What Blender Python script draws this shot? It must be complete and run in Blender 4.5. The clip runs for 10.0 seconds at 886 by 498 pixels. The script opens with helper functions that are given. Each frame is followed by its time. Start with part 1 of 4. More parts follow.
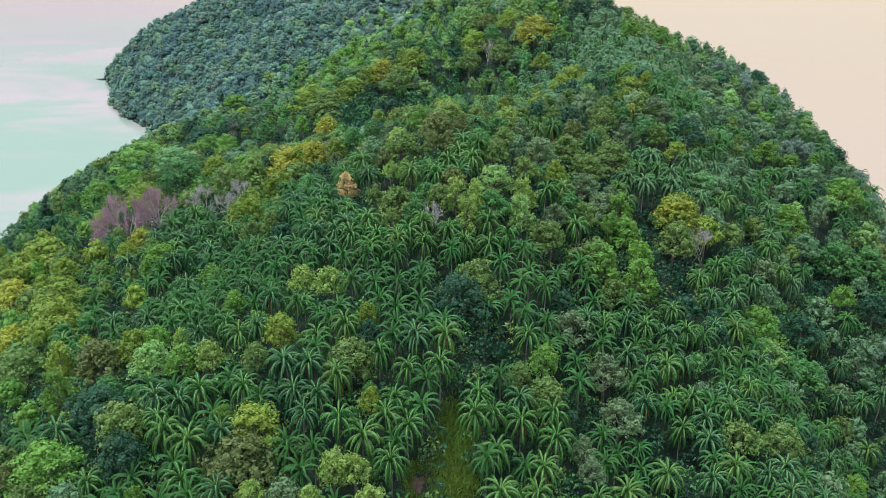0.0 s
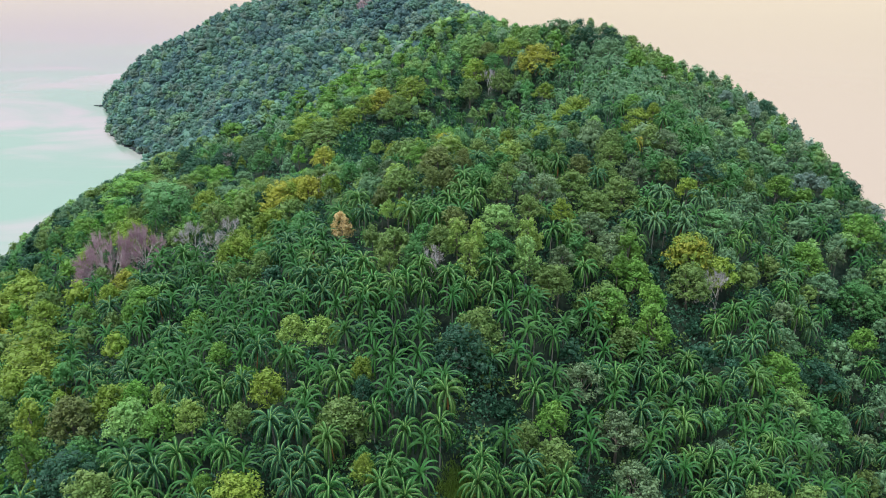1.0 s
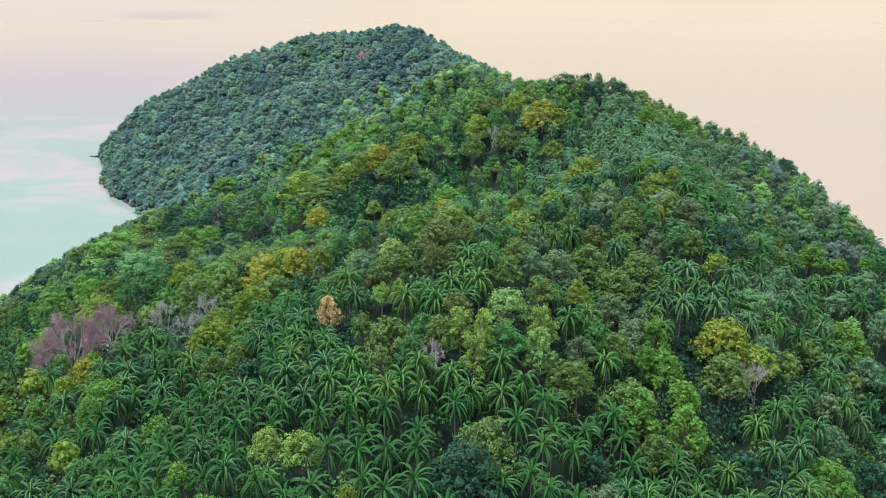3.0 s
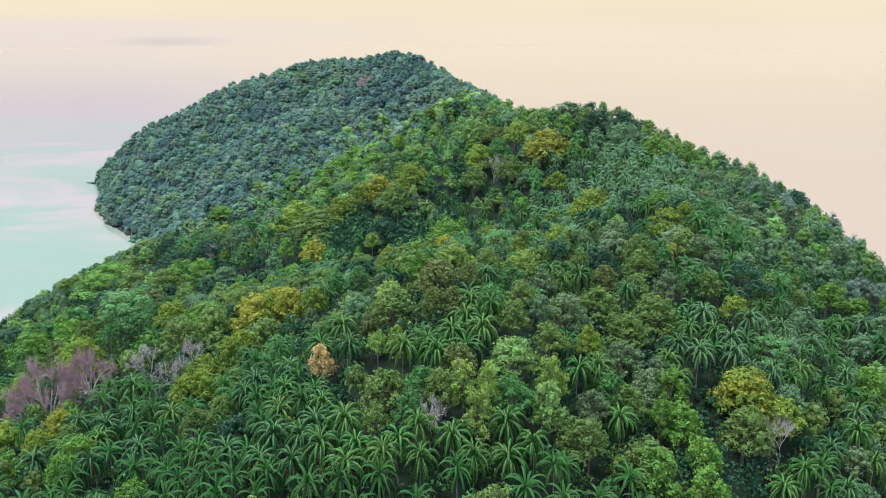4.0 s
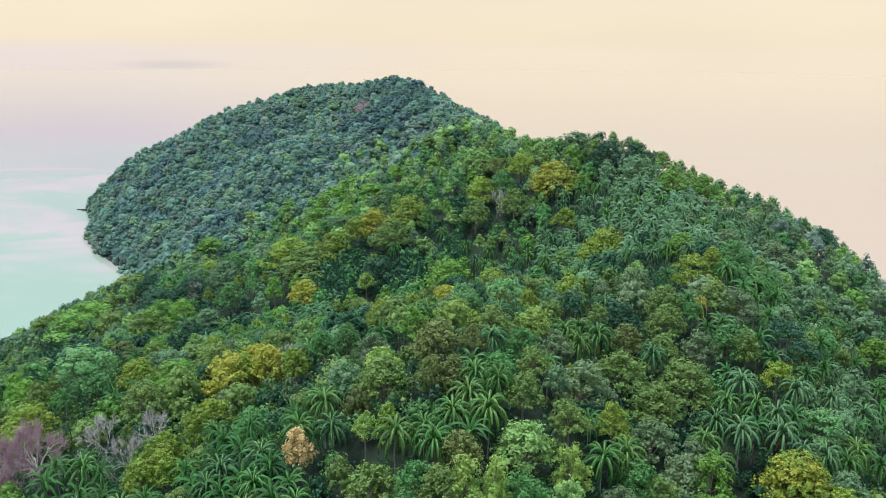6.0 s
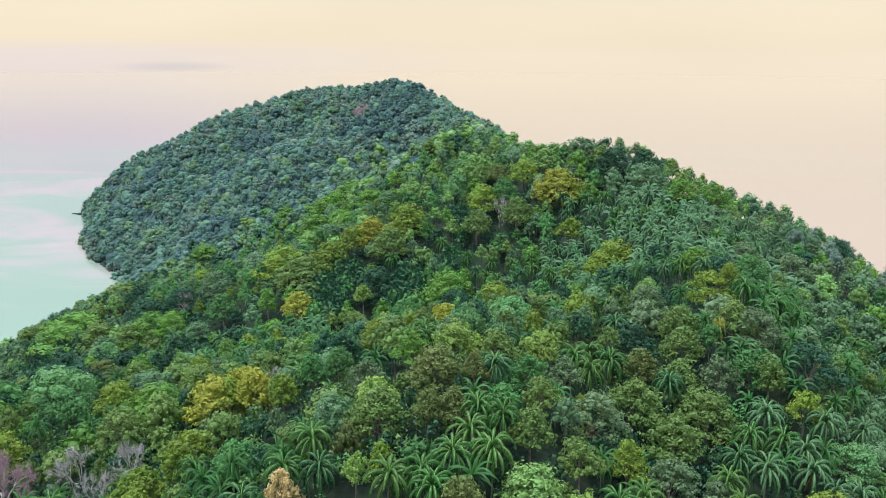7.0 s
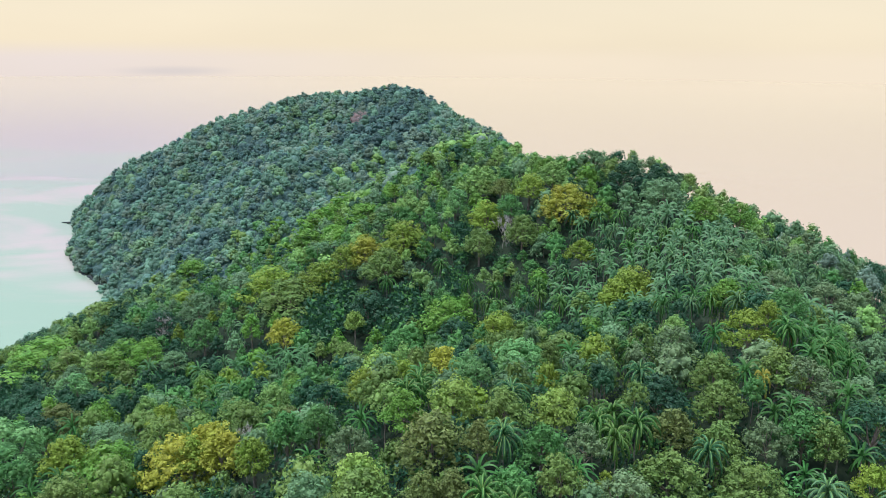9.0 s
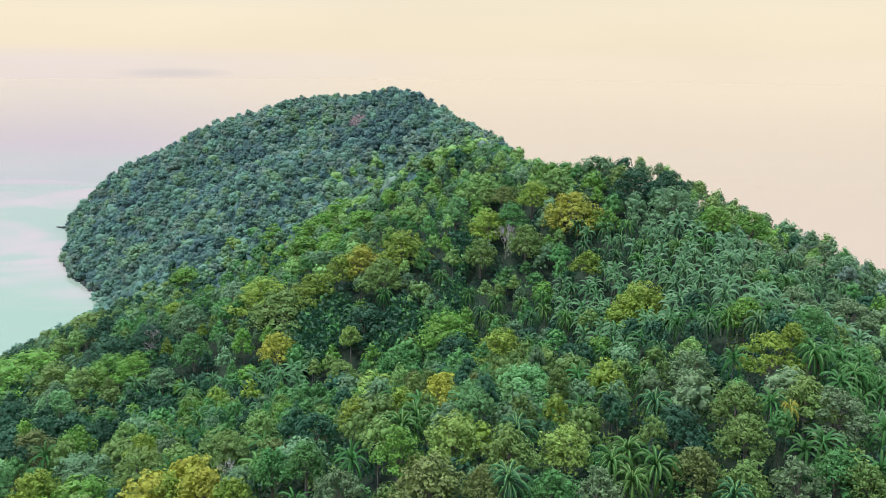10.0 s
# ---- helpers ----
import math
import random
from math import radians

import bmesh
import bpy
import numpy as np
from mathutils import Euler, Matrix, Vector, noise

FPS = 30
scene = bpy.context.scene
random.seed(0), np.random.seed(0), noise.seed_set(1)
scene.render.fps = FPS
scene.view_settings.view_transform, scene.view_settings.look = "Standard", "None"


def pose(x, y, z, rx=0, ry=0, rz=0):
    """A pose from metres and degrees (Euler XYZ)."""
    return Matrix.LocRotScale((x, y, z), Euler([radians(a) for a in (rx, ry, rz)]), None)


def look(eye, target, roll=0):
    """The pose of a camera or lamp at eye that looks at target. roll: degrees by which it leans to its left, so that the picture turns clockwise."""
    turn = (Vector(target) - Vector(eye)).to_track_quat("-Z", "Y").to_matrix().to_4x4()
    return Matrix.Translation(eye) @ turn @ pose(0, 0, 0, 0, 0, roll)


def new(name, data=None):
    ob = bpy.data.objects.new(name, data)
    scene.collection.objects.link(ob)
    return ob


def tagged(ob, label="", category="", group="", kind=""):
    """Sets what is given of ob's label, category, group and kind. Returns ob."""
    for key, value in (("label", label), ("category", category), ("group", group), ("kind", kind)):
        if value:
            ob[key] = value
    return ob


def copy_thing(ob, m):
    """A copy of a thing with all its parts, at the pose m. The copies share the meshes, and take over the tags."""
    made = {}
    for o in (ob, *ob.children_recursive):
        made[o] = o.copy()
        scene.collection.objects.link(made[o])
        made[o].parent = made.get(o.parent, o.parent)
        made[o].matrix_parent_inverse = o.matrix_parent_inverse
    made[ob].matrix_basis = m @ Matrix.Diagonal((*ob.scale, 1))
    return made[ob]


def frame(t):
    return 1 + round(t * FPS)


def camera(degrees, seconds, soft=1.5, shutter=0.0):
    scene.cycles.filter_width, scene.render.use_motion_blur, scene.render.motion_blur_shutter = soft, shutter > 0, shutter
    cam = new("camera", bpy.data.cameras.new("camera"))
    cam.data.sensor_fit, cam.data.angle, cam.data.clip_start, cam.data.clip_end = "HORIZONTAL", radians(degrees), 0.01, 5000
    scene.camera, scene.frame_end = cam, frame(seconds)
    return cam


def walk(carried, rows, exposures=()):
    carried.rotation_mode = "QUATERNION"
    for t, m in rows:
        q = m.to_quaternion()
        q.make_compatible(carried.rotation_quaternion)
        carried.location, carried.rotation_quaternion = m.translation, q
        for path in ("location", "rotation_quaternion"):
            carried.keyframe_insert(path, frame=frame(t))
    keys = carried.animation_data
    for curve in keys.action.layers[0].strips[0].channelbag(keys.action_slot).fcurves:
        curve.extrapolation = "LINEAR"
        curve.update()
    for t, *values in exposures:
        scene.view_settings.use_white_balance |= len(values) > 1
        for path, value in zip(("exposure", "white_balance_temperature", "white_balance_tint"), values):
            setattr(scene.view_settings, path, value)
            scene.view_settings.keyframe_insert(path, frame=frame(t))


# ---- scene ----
# A drone glides level over a wooded tropical headland towards the open sea. Sea level is z = 0.
cam = camera(59.2, 10.0, soft=0.85)
PATH = [
    (0, (-0.176, 0.300, 143.850), (-0.175, 2.139, 143.064), 0.1),
    (0.5, (-0.157, 5.169, 143.944), (-0.155, 7.019, 143.185), 0.1),
    (1, (-0.214, 9.998, 144.090), (-0.213, 11.860, 143.359), 0.1),
    (1.5, (-0.232, 14.828, 144.207), (-0.231, 16.700, 143.503), 0.1),
    (2, (-0.285, 19.710, 144.283), (-0.284, 21.593, 143.607), 0.1),
    (2.5, (-0.196, 24.621, 144.505), (-0.197, 26.513, 143.856), 0.1),
    (4, (-0.496, 39.390, 144.975), (-0.497, 41.309, 144.413), 0.2),
    (4.5, (-0.485, 44.328, 145.116), (-0.487, 46.256, 144.585), 0.2),
    (5, (-0.537, 49.319, 145.168), (-0.538, 51.252, 144.657), 0.3),
    (5.5, (-0.514, 54.268, 145.255), (-0.515, 56.202, 144.747), 0.3),
    (7, (-0.358, 69.623, 145.376), (-0.360, 71.559, 144.875), 0.4),
    (7.5, (-0.289, 74.775, 145.363), (-0.291, 76.712, 144.865), 0.5),
    (8, (-0.157, 79.812, 145.328), (-0.161, 81.750, 144.834), 0.4),
    (8.5, (-0.091, 84.790, 145.497), (-0.095, 86.729, 145.004), 0.5),
    (9, (-0.105, 89.685, 145.631), (-0.108, 91.624, 145.141), 0.5),
    (9.5, (-0.019, 94.701, 145.776), (-0.023, 96.641, 145.288), 0.5),
    (10, (0.060, 99.620, 145.817), (0.056, 101.560, 145.332), 0.5),
]
walk(cam, [(t, look(eye, target, roll)) for t, eye, target, roll in PATH])

# ---- light: a pale, thinly overcast sky with soft sun ----
SUN_FROM = Vector((-0.38, 0.04, 0.92)).normalized()
SKY_GAIN, ZENITH_GAIN, SUN_POWER = 0.96, 2.15, 4.6


def build_world():
    world = bpy.data.worlds.new("overcast_sky")
    scene.world = world
    world.use_nodes = True
    tree = world.node_tree
    n, l = tree.nodes, tree.links
    n.clear()
    out, back = n.new("ShaderNodeOutputWorld"), n.new("ShaderNodeBackground")
    where, split = n.new("ShaderNodeTexCoord"), n.new("ShaderNodeSeparateXYZ")
    l.new(where.outputs["Generated"], split.inputs[0])
    low, side, cloud = n.new("ShaderNodeValToRGB"), n.new("ShaderNodeMapRange"), n.new("ShaderNodeTexNoise")
    up = n.new("ShaderNodeMapRange")
    up.inputs["From Min"].default_value, up.inputs["From Max"].default_value = -0.12, 0.6
    l.new(split.outputs["Z"], up.inputs["Value"])
    l.new(up.outputs[0], low.inputs[0])
    stops = [(0.0, (0.90, 0.77, 0.60)), (0.18, (0.90, 0.78, 0.59)), (0.30, (0.90, 0.79, 0.60)), (0.7, (0.92, 0.92, 0.90)), (1.0, (0.76, 0.92, 1.10))]
    ramp = low.color_ramp
    while len(ramp.elements) < len(stops):
        ramp.elements.new(0.5)
    for e, (p, c) in zip(ramp.elements, stops):
        e.position, e.color = p, (*c, 1)
    # haze over the sea's far edge, mauve in the west and cream in the east
    side.inputs["From Min"].default_value, side.inputs["From Max"].default_value = -0.42, 0.02
    l.new(split.outputs["X"], side.inputs["Value"])
    haze, tint, edge = n.new("ShaderNodeMix"), n.new("ShaderNodeMix"), n.new("ShaderNodeMapRange")
    haze.data_type = tint.data_type = "RGBA"
    l.new(side.outputs[0], haze.inputs[0])
    haze.inputs[6].default_value, haze.inputs[7].default_value = (0.84, 0.74, 0.70, 1), (0.92, 0.795, 0.63, 1)
    edge.interpolation_type = "SMOOTHSTEP"
    edge.inputs["From Min"].default_value, edge.inputs["From Max"].default_value = -0.012, 0.012
    l.new(split.outputs["Z"], edge.inputs["Value"])
    l.new(edge.outputs[0], tint.inputs[0])
    l.new(haze.outputs[2], tint.inputs[6])
    l.new(low.outputs[0], tint.inputs[7])
    cloud.inputs["Scale"].default_value, cloud.inputs["Detail"].default_value = 2.6, 3.0
    stretch = n.new("ShaderNodeMapping")
    stretch.inputs["Scale"].default_value = (1, 1, 5)
    l.new(where.outputs["Generated"], stretch.inputs[0])
    l.new(stretch.outputs[0], cloud.inputs["Vector"])
    veil = n.new("ShaderNodeMapRange")
    veil.inputs["To Min"].default_value, veil.inputs["To Max"].default_value = 0.94, 1.06
    l.new(cloud.outputs[0], veil.inputs["Value"])
    lit = n.new("ShaderNodeMix")
    lit.data_type, lit.blend_type = "RGBA", "MULTIPLY"
    lit.inputs[0].default_value = 1
    # violet added to the unseen higher western sky, to tint the sea's reflection
    west, high, share, violet = n.new("ShaderNodeMath"), n.new("ShaderNodeMapRange"), n.new("ShaderNodeMath"), n.new("ShaderNodeMix")
    west.operation, share.operation, violet.data_type, violet.blend_type = "SUBTRACT", "MULTIPLY", "RGBA", "MULTIPLY"
    west.inputs[0].default_value = 1.0
    l.new(side.outputs[0], west.inputs[1])
    high.inputs["From Min"].default_value, high.inputs["From Max"].default_value = 0.05, 0.12
    l.new(split.outputs["Z"], high.inputs["Value"])
    l.new(west.outputs[0], share.inputs[0])
    l.new(high.outputs[0], share.inputs[1])
    l.new(share.outputs[0], violet.inputs[0])
    l.new(tint.outputs[2], violet.inputs[6])
    violet.inputs[7].default_value = (0.80, 0.82, 1.12, 1)
    # a low bank of grey-blue cloud far out in the west
    bank, off, size, far_off = n.new("ShaderNodeMix"), n.new("ShaderNodeMapping"), n.new("ShaderNodeVectorMath"), n.new("ShaderNodeMapRange")
    bank.data_type = "RGBA"
    off.vector_type = "TEXTURE"
    off.inputs["Location"].default_value, off.inputs["Scale"].default_value = (-0.32, 0.945, -0.0245), (0.085, 0.6, 0.0080)
    l.new(where.outputs["Generated"], off.inputs[0])
    size.operation = "LENGTH"
    l.new(off.outputs[0], size.inputs[0])
    far_off.interpolation_type = "SMOOTHSTEP"
    far_off.inputs["From Min"].default_value, far_off.inputs["From Max"].default_value = 0.1, 1.0
    far_off.inputs["To Min"].default_value, far_off.inputs["To Max"].default_value = 0.30, 0.0
    l.new(size.outputs["Value"], far_off.inputs["Value"])
    l.new(far_off.outputs[0], bank.inputs[0])
    bank.inputs[7].default_value = (0.46, 0.47, 0.56, 1)
    l.new(violet.outputs[2], bank.inputs[6])
    l.new(bank.outputs[2], lit.inputs[6])
    l.new(veil.outputs[0], lit.inputs[7])
    # a clear-sky share above the veil
    sky = n.new("ShaderNodeTexSky")
    sky.sky_type, sky.sun_disc = "NISHITA", False
    sky.sun_elevation, sky.sun_rotation = math.asin(SUN_FROM.z), math.atan2(SUN_FROM.x, SUN_FROM.y)
    gain = n.new("ShaderNodeMapRange")
    gain.interpolation_type = "SMOOTHSTEP"
    gain.inputs["From Min"].default_value, gain.inputs["From Max"].default_value = 0.12, 0.9
    gain.inputs["To Min"].default_value, gain.inputs["To Max"].default_value = SKY_GAIN, SKY_GAIN * ZENITH_GAIN
    l.new(split.outputs["Z"], gain.inputs["Value"])
    l.new(lit.outputs[2], back.inputs[0])
    l.new(gain.outputs[0], back.inputs[1])
    blue, both = n.new("ShaderNodeBackground"), n.new("ShaderNodeAddShader")
    blue.inputs[1].default_value = 0.012
    l.new(sky.outputs[0], blue.inputs[0])
    l.new(back.outputs[0], both.inputs[0])
    l.new(blue.outputs[0], both.inputs[1])
    l.new(both.outputs[0], out.inputs[0])


build_world()
sun_data = bpy.data.lights.new("sun", "SUN")
sun_data.energy, sun_data.angle, sun_data.color = SUN_POWER, radians(16), (1.0, 0.97, 0.88)
sun = new("sun", sun_data)
sun.matrix_world = look(SUN_FROM * 400, (0, 0, 0))


# ---- materials ----
def node_material(name):
    m = bpy.data.materials.new(name)
    m.use_nodes = True
    return m, m.node_tree.nodes, m.node_tree.links, m.node_tree.nodes["Principled BSDF"]


def foliage(name, colour, rough=0.55, spread=0.22, through_light=0.28, joined=False, gloss=0.22, plants=0.16):
    """Leaves: every leaf and every plant a little different, some light passing through."""
    m, n, l, bsdf = node_material(name)
    geo, info = n.new("ShaderNodeNewGeometry"), n.new("ShaderNodeObjectInfo")
    leaf, plant_tone, patch = n.new("ShaderNodeMapRange"), n.new("ShaderNodeMapRange"), n.new("ShaderNodeTexNoise")
    l.new(geo.outputs["Random Per Island"], leaf.inputs["Value"])
    leaf.inputs["To Min"].default_value, leaf.inputs["To Max"].default_value = 1 - spread, 1 + spread
    patch.inputs["Scale"].default_value, patch.inputs["Detail"].default_value = 0.16, 3
    l.new(geo.outputs["Position"], patch.inputs["Vector"])
    own = n.new("ShaderNodeAttribute")
    own.attribute_name = "plant"
    l.new(own.outputs["Fac"] if joined else info.outputs["Random"], plant_tone.inputs["Value"])
    plant_tone.inputs["To Min"].default_value, plant_tone.inputs["To Max"].default_value = 1 - plants, 1 + plants
    both = n.new("ShaderNodeMath")
    both.operation = "MULTIPLY"
    l.new(leaf.outputs[0], both.inputs[0])
    l.new(plant_tone.outputs[0], both.inputs[1])
    hue = n.new("ShaderNodeHueSaturation")
    hue.inputs["Color"].default_value = (*colour, 1)
    shift = n.new("ShaderNodeMapRange")
    l.new(patch.outputs[0], shift.inputs["Value"])
    shift.inputs["From Min"].default_value, shift.inputs["From Max"].default_value = 0.3, 0.7
    shift.inputs["To Min"].default_value, shift.inputs["To Max"].default_value = 0.487, 0.513
    l.new(shift.outputs[0], hue.inputs["Hue"])
    l.new(both.outputs[0], hue.inputs["Value"])
    l.new(hue.outputs[0], bsdf.inputs["Base Color"])
    bsdf.inputs["Roughness"].default_value = rough
    bsdf.inputs["Specular IOR Level"].default_value = gloss
    soft, mix, out = n.new("ShaderNodeBsdfTranslucent"), n.new("ShaderNodeMixShader"), n["Material Output"]
    l.new(hue.outputs[0], soft.inputs[0])
    mix.inputs[0].default_value = through_light
    l.new(bsdf.outputs[0], mix.inputs[1])
    l.new(soft.outputs[0], mix.inputs[2])
    l.new(mix.outputs[0], out.inputs[0])
    return m


def rough_stuff(name, dark, light, scale, rough=0.9, bump=0.6, detail=6.0):
    m, n, l, bsdf = node_material(name)
    where, fine, coarse, ramp = n.new("ShaderNodeNewGeometry"), n.new("ShaderNodeTexNoise"), n.new("ShaderNodeTexNoise"), n.new("ShaderNodeMix")
    ramp.data_type = "RGBA"
    for t, s in ((fine, scale), (coarse, scale * 0.12)):
        t.inputs["Scale"].default_value, t.inputs["Detail"].default_value = s, detail
        l.new(where.outputs["Position"], t.inputs["Vector"])
    add, wide = n.new("ShaderNodeMath"), n.new("ShaderNodeMapRange")
    l.new(fine.outputs[0], add.inputs[0])
    l.new(coarse.outputs[0], add.inputs[1])
    wide.inputs["From Min"].default_value, wide.inputs["From Max"].default_value = 0.7, 1.3
    l.new(add.outputs[0], wide.inputs["Value"])
    l.new(wide.outputs[0], ramp.inputs[0])
    ramp.inputs[6].default_value, ramp.inputs[7].default_value = (*dark, 1), (*light, 1)
    l.new(ramp.outputs[2], bsdf.inputs["Base Color"])
    bsdf.inputs["Roughness"].default_value = rough
    bsdf.inputs["Specular IOR Level"].default_value = 0.12
    b = n.new("ShaderNodeBump")
    b.inputs["Strength"].default_value, b.inputs["Distance"].default_value = bump, 0.15
    l.new(fine.outputs[0], b.inputs["Height"])
    l.new(b.outputs[0], bsdf.inputs["Normal"])
    return m


def sea_water():
    """Milky shallow sea: aqua over bay sand; painted mauve and cream sky reflection further out."""
    m, n, l, bsdf = node_material("sea_water")
    geo, split = n.new("ShaderNodeNewGeometry"), n.new("ShaderNodeSeparateXYZ")
    l.new(geo.outputs["Position"], split.inputs[0])

    def rng_node(value, a, b, lo=0.0, hi=1.0):
        r = n.new("ShaderNodeMapRange")
        r.interpolation_type = "SMOOTHSTEP"
        for key, v in (("From Min", a), ("From Max", b), ("To Min", lo), ("To Max", hi)):
            r.inputs[key].default_value = v
        l.new(value, r.inputs["Value"])
        return r.outputs[0]

    def blend(f, a, b):
        x = n.new("ShaderNodeMix")
        x.data_type = "RGBA"
        l.new(f, x.inputs[0])
        for s, v in ((6, a), (7, b)):
            if isinstance(v, tuple):
                x.inputs[s].default_value = (*v, 1)
            else:
                l.new(v, x.inputs[s])
        return x.outputs[2]

    drift = n.new("ShaderNodeTexNoise")
    drift.inputs["Scale"].default_value, drift.inputs["Detail"].default_value = 0.0035, 4
    squash = n.new("ShaderNodeMapping")
    squash.inputs["Scale"].default_value = (0.5, 1.1, 1)
    l.new(geo.outputs["Position"], squash.inputs[0])
    l.new(squash.outputs[0], drift.inputs["Vector"])
    streak, lay = n.new("ShaderNodeTexNoise"), n.new("ShaderNodeMapping")
    streak.inputs["Scale"].default_value, streak.inputs["Detail"].default_value, streak.inputs["Distortion"].default_value = 0.006, 5, 0.6
    lay.inputs["Scale"].default_value = (0.8, 1.5, 1)
    l.new(geo.outputs["Position"], lay.inputs[0])
    l.new(lay.outputs[0], streak.inputs["Vector"])
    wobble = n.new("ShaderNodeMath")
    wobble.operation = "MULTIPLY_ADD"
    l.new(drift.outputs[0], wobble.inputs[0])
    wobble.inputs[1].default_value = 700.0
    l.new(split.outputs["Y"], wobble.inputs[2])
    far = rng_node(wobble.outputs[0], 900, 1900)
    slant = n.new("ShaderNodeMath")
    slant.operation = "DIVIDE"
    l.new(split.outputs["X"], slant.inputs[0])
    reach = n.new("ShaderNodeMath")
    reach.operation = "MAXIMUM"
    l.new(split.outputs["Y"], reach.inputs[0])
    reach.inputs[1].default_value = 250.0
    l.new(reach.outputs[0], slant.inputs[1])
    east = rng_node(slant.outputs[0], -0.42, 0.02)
    # sky reflection put into the water's colour, mauve west to cream east
    sky_cast = blend(east, SEA_MAUVE, SEA_CREAM)
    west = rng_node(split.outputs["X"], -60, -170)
    bay = blend(rng_node(streak.outputs[0], 0.44, 0.64), SEA_AQUA, SEA_SAND_SHEEN)
    near = blend(west, sky_cast, bay)
    colour = blend(far, near, sky_cast)
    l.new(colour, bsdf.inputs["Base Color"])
    bsdf.inputs["Roughness"].default_value = 0.10
    bsdf.inputs["IOR"].default_value = 1.33
    wave, b = n.new("ShaderNodeTexNoise"), n.new("ShaderNodeBump")
    wave.inputs["Scale"].default_value, wave.inputs["Detail"].default_value = 0.35, 5
    l.new(squash.outputs[0], wave.inputs["Vector"])
    b.inputs["Strength"].default_value, b.inputs["Distance"].default_value = 0.12, 0.4
    l.new(wave.outputs[0], b.inputs["Height"])
    l.new(b.outputs[0], bsdf.inputs["Normal"])
    return m


# pale sand, with a pinkish reflection mixed into its tone
SEA_AQUA, SEA_SAND_SHEEN = (0.168, 0.250, 0.184), (0.288, 0.254, 0.234)
# reflected sky colours, used as base colour of the open water
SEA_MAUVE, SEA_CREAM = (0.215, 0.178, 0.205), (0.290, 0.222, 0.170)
TONES = {
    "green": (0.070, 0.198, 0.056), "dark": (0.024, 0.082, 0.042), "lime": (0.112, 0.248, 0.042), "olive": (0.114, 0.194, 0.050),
    "yellow": (0.162, 0.248, 0.036), "orange": (0.285, 0.315, 0.044), "tan": (0.480, 0.370, 0.160), "teal": (0.116, 0.266, 0.094),
    "grey": (0.118, 0.190, 0.088), "pale": (0.205, 0.325, 0.072), "brown": (0.112, 0.152, 0.045),
    # bluer and paler greens: aerial haze is put into these leaf colours
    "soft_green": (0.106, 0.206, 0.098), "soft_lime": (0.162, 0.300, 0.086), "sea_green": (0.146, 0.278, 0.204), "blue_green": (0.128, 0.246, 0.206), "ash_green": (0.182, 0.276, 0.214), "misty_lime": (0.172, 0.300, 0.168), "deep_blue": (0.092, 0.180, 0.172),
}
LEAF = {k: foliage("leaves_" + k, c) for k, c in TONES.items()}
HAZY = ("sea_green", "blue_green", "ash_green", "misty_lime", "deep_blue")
# hazy tones also pass more light, to soften contrast as haze does
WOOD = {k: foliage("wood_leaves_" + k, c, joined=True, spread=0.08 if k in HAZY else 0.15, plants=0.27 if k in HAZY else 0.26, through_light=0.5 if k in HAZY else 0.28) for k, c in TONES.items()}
FROND = foliage("palm_frond", (0.035, 0.118, 0.027), rough=0.45, spread=0.30, through_light=0.22, gloss=0.16)
# darker and cooler frond; on the east slope it paints shade and haze
FROND_B = foliage("palm_frond_blue", (0.029, 0.100, 0.040), rough=0.45, spread=0.30, through_light=0.22, gloss=0.16)
# paler and greyer: the eastern slope's haze is put into the frond colour
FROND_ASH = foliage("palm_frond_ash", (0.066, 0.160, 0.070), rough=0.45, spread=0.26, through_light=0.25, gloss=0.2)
FROND_L = foliage("palm_frond_light", (0.060, 0.152, 0.033), rough=0.45, spread=0.22, through_light=0.3)
FROND_Y = foliage("palm_frond_yellow", (0.310, 0.290, 0.055), rough=0.5, through_light=0.3)
FROND_WOOD = foliage("grove_frond", (0.038, 0.128, 0.030), rough=0.45, spread=0.22, through_light=0.22, gloss=0.26, joined=True)
# east and high groves: haze over the upper slopes lightens these frond colours
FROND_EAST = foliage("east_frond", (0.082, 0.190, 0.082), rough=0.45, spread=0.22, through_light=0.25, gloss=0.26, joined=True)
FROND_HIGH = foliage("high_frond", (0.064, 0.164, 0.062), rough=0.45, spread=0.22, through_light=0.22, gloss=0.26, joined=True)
DEAD = foliage("dead_frond", (0.240, 0.120, 0.040), rough=0.8, through_light=0.15)
# pale midrib, lightened further to paint the highlight along each frond
RIB = foliage("frond_rib", (0.130, 0.225, 0.060), rough=0.5, spread=0.15, through_light=0.05)
BARK = rough_stuff("bark", (0.10, 0.085, 0.07), (0.24, 0.21, 0.18), 3.0)
PALE_BARK = rough_stuff("pale_bark", (0.15, 0.145, 0.125), (0.32, 0.31, 0.27), 3.0)
TWIG_MAUVE = rough_stuff("mauve_twigs", (0.27, 0.165, 0.195), (0.45, 0.32, 0.355), 1.5, bump=0.2)
TWIG_GREY = rough_stuff("grey_twigs", (0.25, 0.24, 0.24), (0.44, 0.42, 0.41), 1.5, bump=0.2)
BARE_LIMB = rough_stuff("bare_limb", (0.33, 0.30, 0.28), (0.58, 0.54, 0.50), 2.0)
TWIG_PINK = rough_stuff("pink_twigs", (0.34, 0.25, 0.26), (0.50, 0.39, 0.39), 1.5, bump=0.2)
# floor tone set near black, so gaps between crowns read as deep shade
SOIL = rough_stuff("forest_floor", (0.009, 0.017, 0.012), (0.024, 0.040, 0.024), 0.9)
EARTH = rough_stuff("bare_earth", (0.040, 0.028, 0.020), (0.110, 0.066, 0.048), 1.4)
